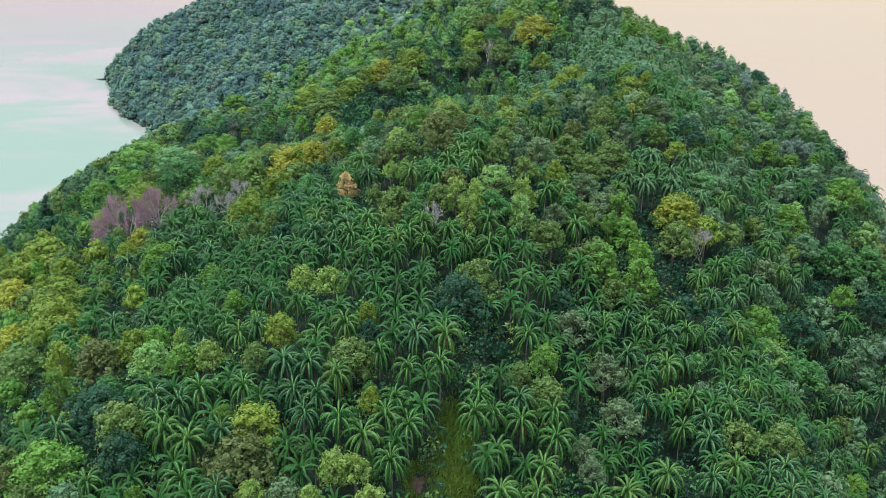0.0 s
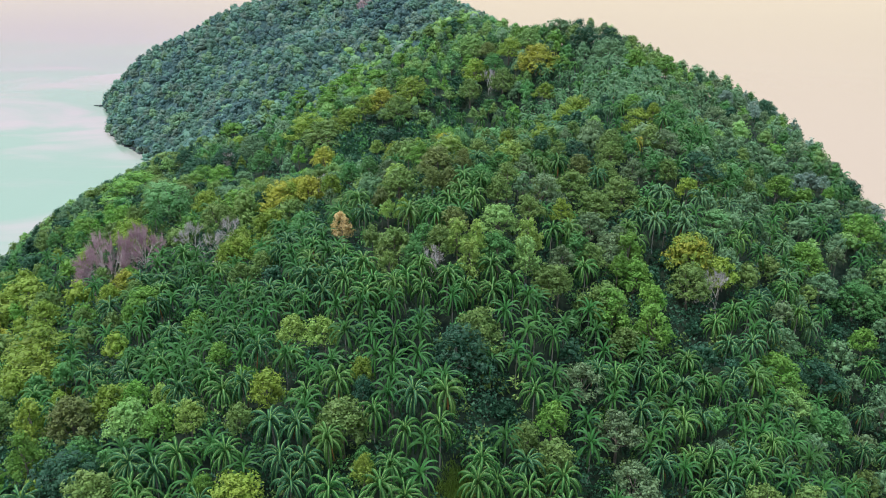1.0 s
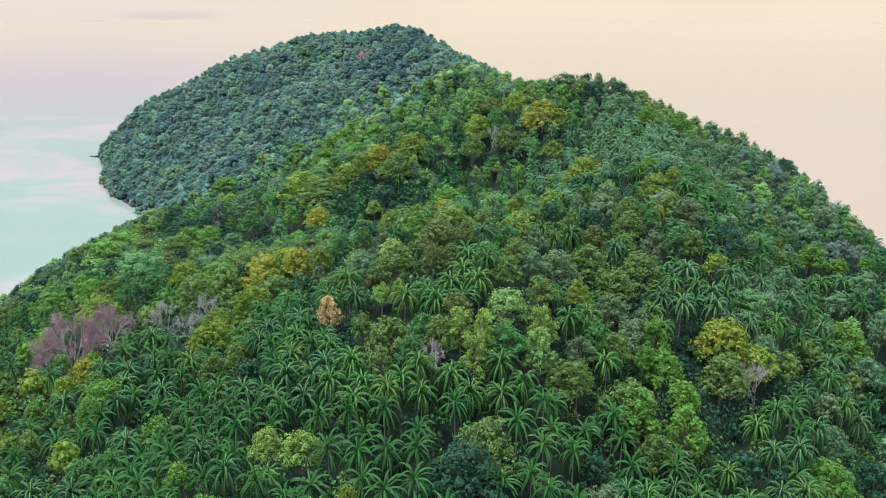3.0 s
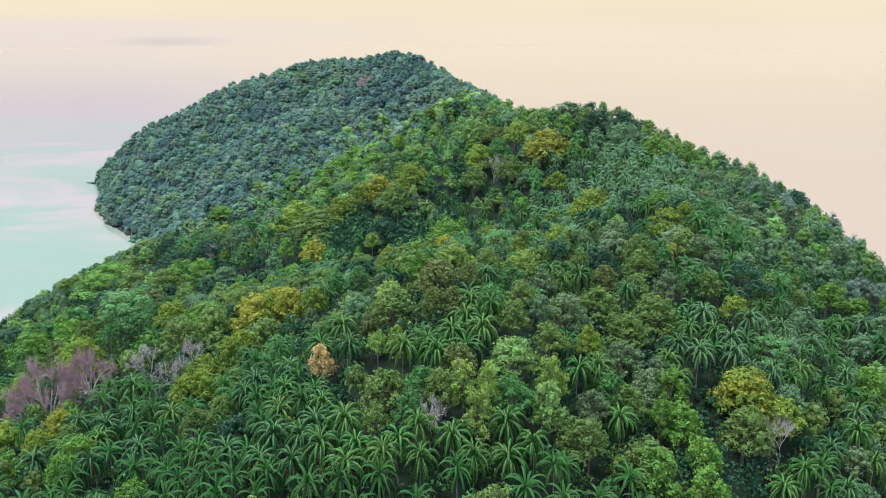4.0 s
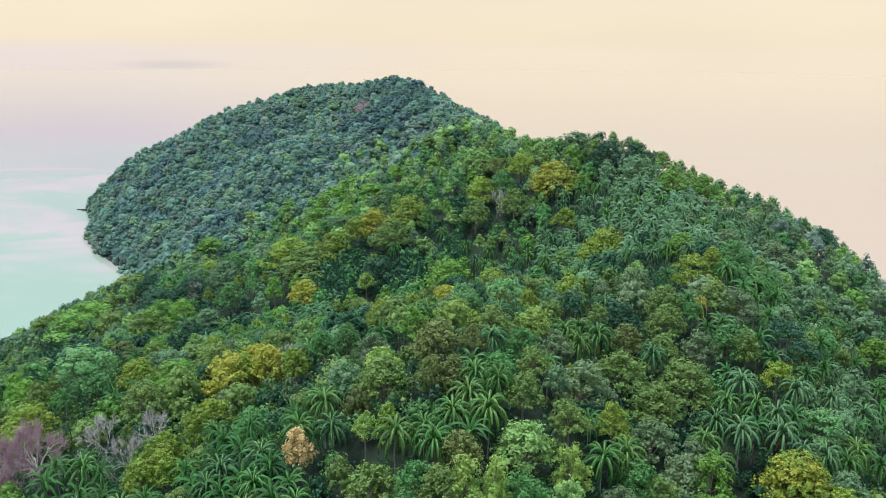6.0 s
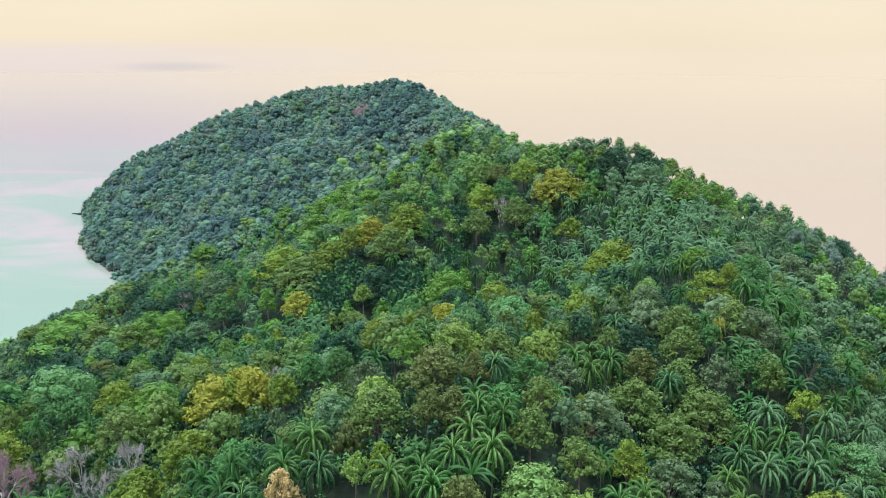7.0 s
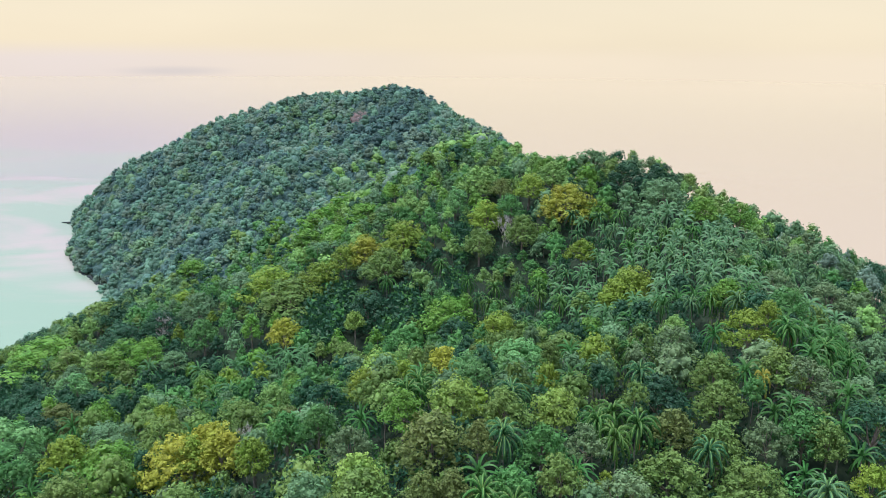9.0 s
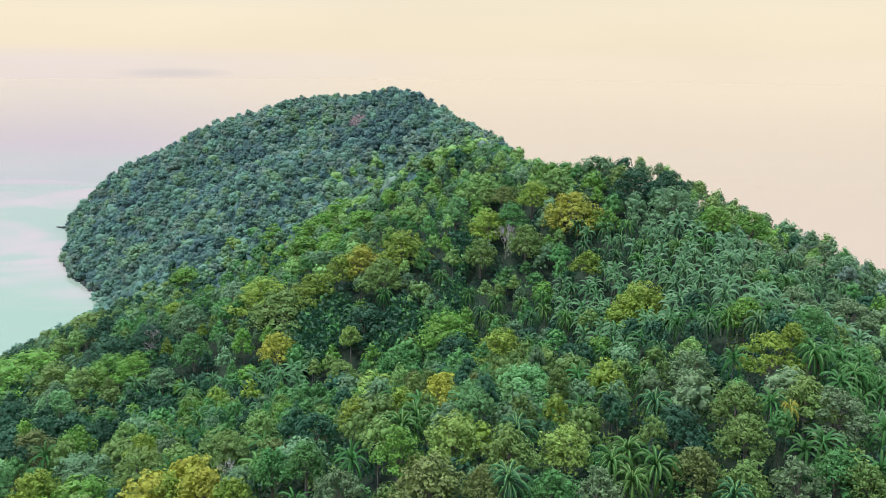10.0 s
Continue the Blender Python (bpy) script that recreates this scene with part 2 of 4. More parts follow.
GRASS = foliage("clearing_grass", (0.165, 0.265, 0.046), joined=True, spread=0.3)
ROCK = rough_stuff("shore_rock", (0.014, 0.020, 0.022), (0.046, 0.056, 0.058), 0.8)
SEA = sea_water()

# ---- the lie of the land ----
# each hill: centre x, centre y, half-width east, half-width north, height over the sea bed's -14 m, to the top of the canopy
HILLS = [
    (10, 153, 32, 52, 50.7),
    (61, 160, 17, 109, 31.9),
    (-73, 105, 62, 73, 58.7),
    (53, 226, 48, 54, 54.7),
    (86, 340, 81, 59, 92.4),
    (-55, 340, 71, 36, 31.1),
    (-77, 229, 71, 61, 72.7),
    (-6, 442, 52, 58, 85.6),
    (-143, 387, 56, 68, 39.5),
    (38, 592, 33, 111, 86.5),
    (-27, 734, 43, 105, 111.4),
    (-191, 751, 62, 105, 94.3),
    (-285, 770, 31, 32, 30.0),
    (119, 200, 29, 73, 58.7),
    (-103, 563, 49, 81, 79.4),
    (5, 0, 80, 80, 64.4),
    (-105, 781, 42, 69, 67.6),
]
# smaller swells and dips of the slopes
HILLS += [
    (60, 236, 16, 36, -4.6),
    (-24, 104, 36, 16, 2.3),
    (-24, 320, 36, 36, 2.9),
    (36, 116, 16, 36, 3.5),
    (84, 176, 16, 16, 2.9),
    (60, 140, 16, 16, -3.0),
    (-72, 248, 24, 36, -2.9),
    (112, 274, 34, 18, 3.4),
    (0, 140, 16, 24, -1.9),
    (-36, 140, 16, 36, 2.2),
    (-72, 308, 36, 16, 1.9),
    (140, 284, 14, 22, 4.5),
    (126, 283, 7, 7, -5.0),
    (120, 232, 10, 14, 2.4),
]
CANOPY = 8.9


def canopy(x, y):
    z = -14.0
    for a, b, c, d, e in HILLS:
        z = z + e * np.exp(-0.5 * (((x - a) / c) ** 2 + ((y - b) / d) ** 2))
    return z


def ground_at(x, y):
    top = canopy(x, y)
    return top - CANOPY + 0.5 * np.sin(x * 0.21 + 1.3) * np.cos(y * 0.17) + 3.0 * np.exp(-(((x - 1.5) / 4) ** 2 + ((y - 91) / 8) ** 2))


# trees that stand out, by tone and crown style: plan position and crown radius
LANDMARKS = {}
LANDMARKS["yellow dome"] = [(-96.9, 174.5, 8.5), (-105.5, 176.1, 5.2), (-84, 157.8, 3.3), (-52.1, 114.5, 3.1), (-25.9, 108.7, 2.7), (-10.5, 94, 1.7), (-69.6, 157.5, 2.3), (-42.9, 164.6, 3), (-45.6, 163.3, 2.7), (-44.5, 171.2, 3.7), (-40, 175, 3.1), (-40, 179.9, 3.2), (-76.5, 190.5, 4.8), (-83.7, 178.9, 2.1), (51.2, 162.2, 5.4), (57.8, 159.8, 3.8), (-62.4, 206.2, 3.9), (-38, 196.8, 3), (-26.8, 189, 2.7), (12.7, 265.4, 6.3), (-12.4, 204.7, 2.8), (40, 258.3, 5), (56.4, 218.7, 2.1), (-32.1, 328.9, 5.2), (-39, 323.6, 6.9), (-12.9, 332, 7.8), (13.3, 326.8, 5.9)]
LANDMARKS["yellow dome"] += [(26.8, 335.4, 5.2), (42.3, 261.3, 6.6), (36.6, 291.8, 3.7)]
LANDMARKS["orange dome"] = [(-96.6, 157.6, 5.1), (-84.4, 133.7, 3.8), (-67.8, 162.2, 3.1), (-40.1, 197.8, 5.7), (-33.6, 196.3, 3.6), (-37.5, 202.3, 3.9), (-45.3, 298.4, 5.1), (-0.5, 213.8, 3), (-25.3, 330.2, 6.1), (36.7, 321, 8.6)]
LANDMARKS["yellow flat"] = [(-78.3, 145.1, 7.2), (-76.5, 135.4, 7.4), (-26.7, 91, 3.5), (24.4, 163.2, 2.6), (55.3, 179.4, 2.4), (-50.3, 219.1, 3), (-54.7, 329.3, 8.6)]
LANDMARKS["lime dome"] = [(-60.3, 146.7, 2.5), (-43.9, 134.6, 2.7), (-35.8, 119.6, 1.9), (-47.9, 114.8, 2), (-40.6, 105.5, 2.7), (-39.3, 78.4, 1.4), (16.5, 111.2, 2.6), (66.6, 145.4, 5.4), (80.6, 122.5, 2.5), (108.8, 201.6, 5.6), (89.6, 187.3, 4.5), (96.8, 169.6, 3.1), (-52.8, 202.2, 6.7), (-94.2, 203.4, 5.2), (38.1, 153, 3.8), (34.6, 152.8, 1.9), (40.6, 147.9, 2.9), (91.6, 215.7, 3.7), (88.1, 188.2, 2.9), (-28.1, 230.6, 2.7), (2.2, 286.5, 7.5), (-20.1, 398.4, 3.3), (67.7, 292, 4.4), (83, 305, 5.6), (54, 232.4, 3.3)]
LANDMARKS["pale dome"] = [(-24.6, 123.2, 2.4), (-19.3, 121.7, 2.8), (-36.3, 104.9, 2.3), (-24.5, 78.9, 1.8), (-14.6, 83.7, 2.1), (-11.8, 83.8, 2.2), (-16.9, 78.7, 1.7), (-9.6, 79.8, 2), (-9.8, 171.7, 3), (-24.6, 293.6, 2.9)]
LANDMARKS["soft_lime dome"] = [(-46.6, 108, 3.5), (66.7, 138.9, 3.5), (-30.5, 218.9, 3.4), (41.8, 223.7, 2.4), (12.1, 355.7, 7.5), (35.2, 342.1, 6.3)]
LANDMARKS["olive dome"] = [(-28.6, 102.8, 2), (-74.2, 119, 4.8), (-45.9, 92.6, 3.7), (-54.5, 80.8, 2.5), (-14.3, 102.8, 4), (5.2, 124.3, 4.2), (16.1, 104.5, 3.2), (32.2, 134.6, 2.8), (57.7, 109.8, 3.3), (-40.1, 151.4, 2.3), (-35.6, 151.1, 2.3), (-55.8, 191.1, 4.9), (-9.2, 168.1, 4), (-9.1, 145.8, 3.8), (-0.8, 143.3, 2.8), (17.3, 159.6, 2.8), (11.1, 162, 2.8), (13.6, 170.2, 2.6), (19.1, 140.4, 3.6), (28.7, 152.8, 2.9), (21.2, 141.8, 2.5), (40.4, 179.5, 4.9), (33.2, 172.4, 4.1), (28.8, 179.5, 4.3), (49.7, 154.9, 4.5), (-114.6, 313.6, 7.4), (-35, 212.5, 4.7), (-48, 210.5, 4.5), (-135.2, 381.1, 10.5), (8.2, 184.9, 3.2)]
LANDMARKS["olive dome"] += [(30.4, 142.7, 4), (50, 108.1, 3.3), (42.2, 202.9, 3.4), (38, 187.4, 3.9), (41, 195.6, 3.3), (51.6, 201.7, 3.8), (52.3, 186.1, 2.7), (-47, 317.4, 10), (-17.5, 319, 6.5), (10.3, 314.8, 4.8), (23, 314.4, 5.5)]
LANDMARKS["yellow tall"] = [(-64, 112.6, 2.2)]
LANDMARKS["lime tall"] = [(31.2, 140.1, 3), (-60, 103.1, 2.2), (39, 140.4, 3.2), (38.1, 158.8, 2.9), (-55.7, 302.7, 3.4)]
LANDMARKS["brown dome"] = [(-57, 111.8, 4.1), (-26.9, 85.6, 6.1), (-58.9, 85.6, 1.8), (110.9, 181.3, 4.1), (-2.3, 166.3, 2), (1.1, 166.5, 2.7), (2, 148.8, 2.8), (-75.9, 230.5, 5.2), (-1.4, 177.8, 4.3), (4.2, 175.8, 1.9), (32.2, 189.1, 3), (18.1, 340.1, 3.6)]
LANDMARKS["olive loose"] = [(-9.7, 137.8, 1.9), (-24.5, 276.3, 4.8)]
LANDMARKS["dark dome"] = [(2.2, 119.2, 5.3), (82.4, 157.6, 4.3), (103.7, 167, 3.9), (-117.6, 296.4, 6.3), (-89.8, 324.8, 6), (-100.5, 321.8, 8.5), (2.9, 276, 6.2), (-21.6, 301.8, 7.8), (32.8, 199, 4.9), (319.4, 932.2, 17.7), (328.4, 904.6, 12.8), (54.4, 323.4, 6.8), (64.9, 322.7, 6)]
LANDMARKS["lime flat"] = [(-54.1, 87.1, 5.3), (-30.6, 91.4, 1.7), (-59.5, 151.9, 3.1), (-83, 202.8, 4), (-92.8, 303.7, 7.3), (-85.4, 300.2, 4.6), (-131.5, 332.8, 12.2), (-5.5, 186.9, 2.8), (-117.2, 439.7, 7.8), (-54.2, 436.2, 11.1), (-44.5, 396.5, 5.4), (-48.3, 449.5, 7.8), (-58.6, 417.6, 7.2), (-81.8, 464.1, 5.6), (-32.5, 398.7, 6.7)]
LANDMARKS["grey dome"] = [(-20.3, 78.7, 2.6), (33.8, 159.1, 3.7)]
LANDMARKS["soft_green dome"] = [(-48.7, 79.6, 2.5), (90.3, 180.8, 3.6), (59.6, 162.6, 2.7), (-80, 330.1, 6.5), (61, 303.1, 6.7), (48.6, 344.9, 6.4)]
LANDMARKS["grey loose"] = [(27.5, 114.2, 3.9), (28.6, 106.2, 3.9), (21, 96.7, 2.1), (22, 93.6, 2), (22.6, 121.2, 3.7), (21.1, 171.5, 4.9), (22.7, 148.3, 2.6), (30.4, 164.2, 3.9), (-12, 181.5, 3.1), (40.3, 217.7, 4.2), (55, 199.6, 5), (45, 188, 3.2), (18.1, 180, 2.7), (87.7, 259.4, 5.4), (318.5, 1061.3, 18.6), (72.4, 252.1, 4.6)]
LANDMARKS["soft_green tall"] = [(96.1, 155.6, 3.9), (-107.6, 299.4, 5.7)]
LANDMARKS["green dome"] = [(78.8, 146, 4.3), (99, 180.1, 5.6), (107, 179.6, 4.9), (-3.9, 144.8, 2.4), (-5.4, 139.3, 2.4), (9.9, 144.4, 3.2), (7.5, 166.9, 2.7), (26.3, 154.6, 3.2), (-23, 194.1, 2.6), (-70.8, 306.4, 5.4), (-18, 192.2, 2.4), (12.1, 176.9, 2.9), (-11.1, 273.7, 4.4), (66.6, 232.9, 4.7), (50, 188.5, 3.5), (20.3, 327, 4.7)]
LANDMARKS["purple bare"] = [(-77.6, 177.0, 6.1), (-69.6, 178.4, 3.9)]
LANDMARKS["grey_twig bare"] = [(-59.4, 181.2, 3.1), (-51.3, 172.8, 3.2), (-49.2, 180.5, 2.5), (56.1, 155.2, 4.1), (-2.3, 137.8, 1.9), (-89.4, 323.7, 3.2), (17.8, 319.2, 3), (-30.6, 198.9, 1.7)]
LANDMARKS["teal round"] = [(-73.4, 207.5, 6.8), (12.3, 213.2, 4.9), (3.9, 201.3, 3.1)]
LANDMARKS["tan tall"] = [(-20.3, 156.2, 2.3)]
LANDMARKS["pale loose"] = [(-11, 155.7, 1.8)]
LANDMARKS["soft_green round"] = [(-15.7, 171, 2.9), (-57.6, 212.4, 4.8)]
LANDMARKS["pale tall"] = [(2.4, 143.2, 2), (5, 138.8, 2.1), (6, 143.8, 1.5), (16.5, 150.1, 2.2), (-14.5, 244.3, 4.6)]
LANDMARKS["soft_lime flat"] = [(10.4, 152.7, 3.8)]
LANDMARKS["soft_lime tall"] = [(15.3, 143.7, 2.3), (-8.4, 244.8, 2.4)]
LANDMARKS["orange flat"] = [(51.4, 161.8, 4.1)]
LANDMARKS["teal flat"] = [(59.8, 172.3, 3.3)]
LANDMARKS["olive flat"] = [(-99.9, 300.8, 5.3)]
LANDMARKS["teal tall"] = [(-101.5, 289.6, 7.2), (3.4, 343, 5.2)]
LANDMARKS["soft_green flat"] = [(-74.7, 291.3, 3.4)]
LANDMARKS["dark flat"] = [(-66.9, 266.4, 4.3)]
LANDMARKS["soft_lime loose"] = [(-58.2, 229.9, 3.3)]
LANDMARKS["pale round"] = [(1.2, 187.7, 3.6), (15.3, 187.9, 3.3)]
LANDMARKS["yellow loose"] = [(52.1, 216.4, 5.0)]
LANDMARKS["dark loose"] = [(-18.9, 206.4, 3.6), (61, 191, 5.5)]
LANDMARKS["dark round"] = [(-51.5, 97.5, 4.8), (-43.5, 86.5, 3.2)]
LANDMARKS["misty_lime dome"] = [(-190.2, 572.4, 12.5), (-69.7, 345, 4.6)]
LANDMARKS["pink bare"] = [(-64.9, 687.6, 5.6)]
PALMS = []
PALMS += [(-28.8, 79.1), (-33.9, 81.2), (-46.9, 82.4), (-54.5, 83.9), (-7.1, 85.4), (7.8, 85.4), (13.1, 86.4), (-23.1, 87), (-34.7, 87.5), (-11.1, 89), (-38.4, 89.1), (-30.7, 89.3), (22.4, 90), (-14.5, 90.4), (7.6, 91.1), (14.4, 91.1), (-19.6, 91.9), (-5, 91.9), (-8.2, 92.4), (27.4, 92.8), (-55.6, 93.3), (4.5, 94.4), (-18.1, 94.6), (-38, 94.7), (-21.6, 95.8), (16.9, 96.3), (11.5, 96.7), (-42.4, 97.1), (7.3, 97.2), (-35.7, 97.2), (-29.3, 97.4), (34.7, 97.7), (41.9, 97.9), (-15.6, 98), (54.7, 98), (5.2, 99.1), (51.7, 100.2), (46.2, 100.3), (16.9, 100.6), (61.9, 100.8), (-5.4, 101.3), (-20.3, 101.3), (-24, 101.5), (11.7, 101.7), (38.5, 102.2)]
PALMS += [(-0.6, 102.3), (-9.9, 103.7), (37.6, 106), (43.7, 106.1), (-4.4, 107.1), (-19.9, 107.5), (0.3, 108), (33.6, 109.6), (-32.7, 109.6), (-15.7, 109.7), (44.2, 109.9), (-29.8, 110.1), (-40, 111.8), (49.5, 112.6), (6.5, 112.8), (39.3, 113.3), (-60.2, 113.9), (42.9, 114.1), (-35.9, 114.2), (14.2, 114.7), (9.1, 114.7), (35.9, 118.4), (-29.1, 118.4), (72.4, 119), (54.8, 119.1), (32.3, 119.3), (39.7, 119.8), (-67.7, 121.3), (43.5, 122), (-46.2, 122.4), (4.4, 123.3), (25.7, 123.5), (-53, 124), (-34.4, 124.6), (29.2, 125.6), (-60.3, 126.3), (52.9, 126.6), (37.4, 127.9), (41.8, 128.1), (34.1, 128.5), (46, 130), (-13.2, 130.3), (61.3, 130.5), (-8.4, 130.5), (-3.5, 131.2)]
PALMS += [(77.7, 131.3), (3.7, 132.1), (-48.3, 132.7), (-21, 133), (-6.4, 133.1), (8.4, 133.1), (-12.2, 133.2), (52.6, 133.5), (-17.2, 133.9), (44.3, 134.7), (-25.8, 134.7), (0.8, 135.3), (12, 135.3), (89.9, 135.5), (57.7, 136), (-3.9, 136.1), (-20.4, 137.3), (8.5, 138.3), (-14.4, 138.7), (-24.6, 138.7), (-31.7, 139.4), (-18.7, 139.9), (-36, 140.2), (54.1, 141.3), (86.3, 144.3), (-18.5, 144.6), (-25, 144.9), (60.2, 145), (52.9, 146), (92.9, 146.2), (-55.5, 147), (-47.8, 147.4), (97.9, 147.6), (26.9, 148.1), (57.5, 149.4), (-1.5, 150), (-25.2, 150.4), (-67.4, 152.4), (66.6, 152.5), (-32.1, 152.6), (90.1, 153.1), (-2.8, 153.1), (-6.7, 153.3), (-63.2, 153.6), (-57.2, 154.6)]
PALMS += [(21.5, 154.9), (-31, 155.7), (86, 156.2), (5.8, 156.7), (25.1, 156.9), (-46, 156.9), (0.9, 156.9), (-25.7, 157), (66.2, 158.5), (-16, 158.8), (-53.5, 159.2), (-58.3, 159.3), (-20.9, 160.1), (3.2, 160.5), (-64.1, 161.3), (39.9, 162.3), (7.5, 163), (95.7, 163.7), (-17.8, 164.6), (78.4, 165.4), (81.6, 165.5), (53.9, 165.5), (39, 165.6), (57.9, 166.1), (4.3, 166.2), (45.2, 167.7), (62.2, 167.7), (51.7, 167.9), (76.4, 168.8), (41.8, 169.4), (-57.7, 170.7), (-36.2, 170.8), (51.7, 170.8), (65.1, 171), (69.6, 172.7), (49.3, 172.8), (45, 174.1), (79.1, 175), (57.2, 176.8), (7.4, 177.5), (48.9, 178.4), (65.2, 180.3), (22.5, 182.6), (35.5, 184.3), (81.8, 185.2)]
PALMS += [(20.5, 185.3), (74.5, 186.3), (26.5, 186.9), (9.4, 189.6), (23.9, 191), (-5.4, 195.4), (-0.9, 197.5), (-26.2, 199.6), (-3.8, 199.7), (90.7, 206.4), (31.6, 206.8), (96.7, 208.2), (25.8, 208.8), (63.3, 211.9), (65.3, 214.2), (58.1, 214.3), (70.3, 216.2), (32.3, 216.5), (-19.3, 217.4), (30.6, 224.7), (54.6, 228.3), (38, 228.9), (51.2, 232.8), (-34.7, 233.7), (47.9, 234.2), (-44.1, 238.6), (30.9, 239.1), (58.4, 240.9), (53.9, 243), (20.3, 247.8), (-51.8, 251.6), (-65.1, 251.6), (-44, 254.1), (66.4, 255.4), (53.6, 256.3), (61.9, 256.3), (57.6, 257.9), (79.6, 262.7), (19.5, 262.9), (48.8, 263.2), (74.7, 263.4), (62.2, 264.6), (52.9, 265.2), (32.8, 267.4), (59.8, 267.7)]
PALMS += [(56.6, 270.4), (81.5, 270.6), (28.3, 270.7), (28.7, 273.4), (50.1, 273.9), (72.2, 274.2), (91.6, 274.7), (76.7, 275.2), (68.2, 277.3), (55.1, 278.5), (21.2, 278.7), (62, 279.8), (-62.5, 280.1), (24.4, 281.5), (46.9, 282), (90.1, 282.8), (14.9, 283), (54, 284.2), (12, 285.1), (31.9, 286.5), (49.2, 286.7), (86.3, 287.3), (24.8, 287.7), (19.5, 288.2), (42.9, 288.4), (100.3, 289.3), (9.4, 289.4), (51.5, 290.7), (2.2, 291.1), (13.8, 292.6), (-3.4, 293.9), (45.5, 294.9), (40, 295.3), (-39, 298.3), (6.7, 299.1), (1, 301), (36.9, 301.1), (48.2, 301.2), (43.1, 303.5), (-7.1, 305.2), (-16.8, 309.5), (-1, 311.4), (36.9, 311.8), (-15.7, 358.2)]
# ragged trees along the eastern skyline
LANDMARKS["dark loose"] += [(117.5, 294.5, 4.6), (143, 304, 5.5), (138, 279, 5)]
LANDMARKS["ash_green loose"] = [(156, 277, 5), (159, 270, 4)]
LANDMARKS["grey_twig bare"] += [(139, 281, 2.5), (146, 300, 2.2)]
# shaded hollows between the trees, darkened further by leaf tone: centre and half-widths
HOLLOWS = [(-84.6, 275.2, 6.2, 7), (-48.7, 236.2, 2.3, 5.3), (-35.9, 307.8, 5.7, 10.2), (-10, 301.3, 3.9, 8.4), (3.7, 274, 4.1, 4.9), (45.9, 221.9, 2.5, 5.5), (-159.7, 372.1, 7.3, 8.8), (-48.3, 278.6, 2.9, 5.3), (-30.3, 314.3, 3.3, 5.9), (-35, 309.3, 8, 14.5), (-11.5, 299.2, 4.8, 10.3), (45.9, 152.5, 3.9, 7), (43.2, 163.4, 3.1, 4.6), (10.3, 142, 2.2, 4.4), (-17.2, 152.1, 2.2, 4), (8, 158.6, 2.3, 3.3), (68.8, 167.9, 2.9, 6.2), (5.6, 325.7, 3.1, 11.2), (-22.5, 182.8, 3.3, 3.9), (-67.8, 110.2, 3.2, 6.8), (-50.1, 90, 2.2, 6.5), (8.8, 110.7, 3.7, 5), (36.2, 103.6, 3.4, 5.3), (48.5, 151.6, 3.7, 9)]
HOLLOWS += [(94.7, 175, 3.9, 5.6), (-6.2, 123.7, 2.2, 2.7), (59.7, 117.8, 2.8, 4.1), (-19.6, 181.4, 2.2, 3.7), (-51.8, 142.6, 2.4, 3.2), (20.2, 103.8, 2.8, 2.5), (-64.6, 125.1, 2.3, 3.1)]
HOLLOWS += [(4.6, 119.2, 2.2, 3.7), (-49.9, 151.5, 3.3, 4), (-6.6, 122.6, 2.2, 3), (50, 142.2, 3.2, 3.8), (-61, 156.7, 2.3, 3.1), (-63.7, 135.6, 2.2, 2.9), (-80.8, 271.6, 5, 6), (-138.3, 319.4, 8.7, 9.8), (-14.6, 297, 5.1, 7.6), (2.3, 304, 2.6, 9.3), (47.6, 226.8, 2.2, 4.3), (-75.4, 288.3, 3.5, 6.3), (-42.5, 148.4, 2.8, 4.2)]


# ---- mesh helpers ----
def geo_mesh(name, pieces, materials):
    """One mesh from pieces of (vertices, faces of one size, material slot)."""
    mesh = bpy.data.meshes.new(name)
    verts = np.concatenate([np.asarray(v, float) for v, f, m in pieces])
    loops, sizes, slots, at = [], [], [], 0
    for v, f, m in pieces:
        f = np.asarray(f, dtype=np.int64)
        loops.append((f + at).ravel())
        sizes.append(np.full(len(f), f.shape[1]))
        slots.append(np.full(len(f), m) if np.isscalar(m) else np.asarray(m))
        at += len(v)
    loops, sizes, slots = np.concatenate(loops), np.concatenate(sizes), np.concatenate(slots)
    mesh.vertices.add(len(verts))
    mesh.vertices.foreach_set("co", verts.ravel())
    mesh.loops.add(len(loops))
    mesh.loops.foreach_set("vertex_index", loops.astype(np.int32))
    mesh.polygons.add(len(sizes))
    mesh.polygons.foreach_set("loop_start", np.concatenate([[0], np.cumsum(sizes)[:-1]]).astype(np.int32))
    for m in materials:
        mesh.materials.append(m)
    mesh.polygons.foreach_set("material_index", slots.astype(np.int32))
    mesh.polygons.foreach_set("use_smooth", np.ones(len(sizes), bool))
    mesh.update(calc_edges=True)
    return mesh


def part(name, mesh, parent, label=""):
    ob = new(name, mesh)
    ob.parent = parent
    return tagged(ob, label=label)


def unit(v):
    return v / np.maximum(np.linalg.norm(v, axis=-1, keepdims=True), 1e-9)


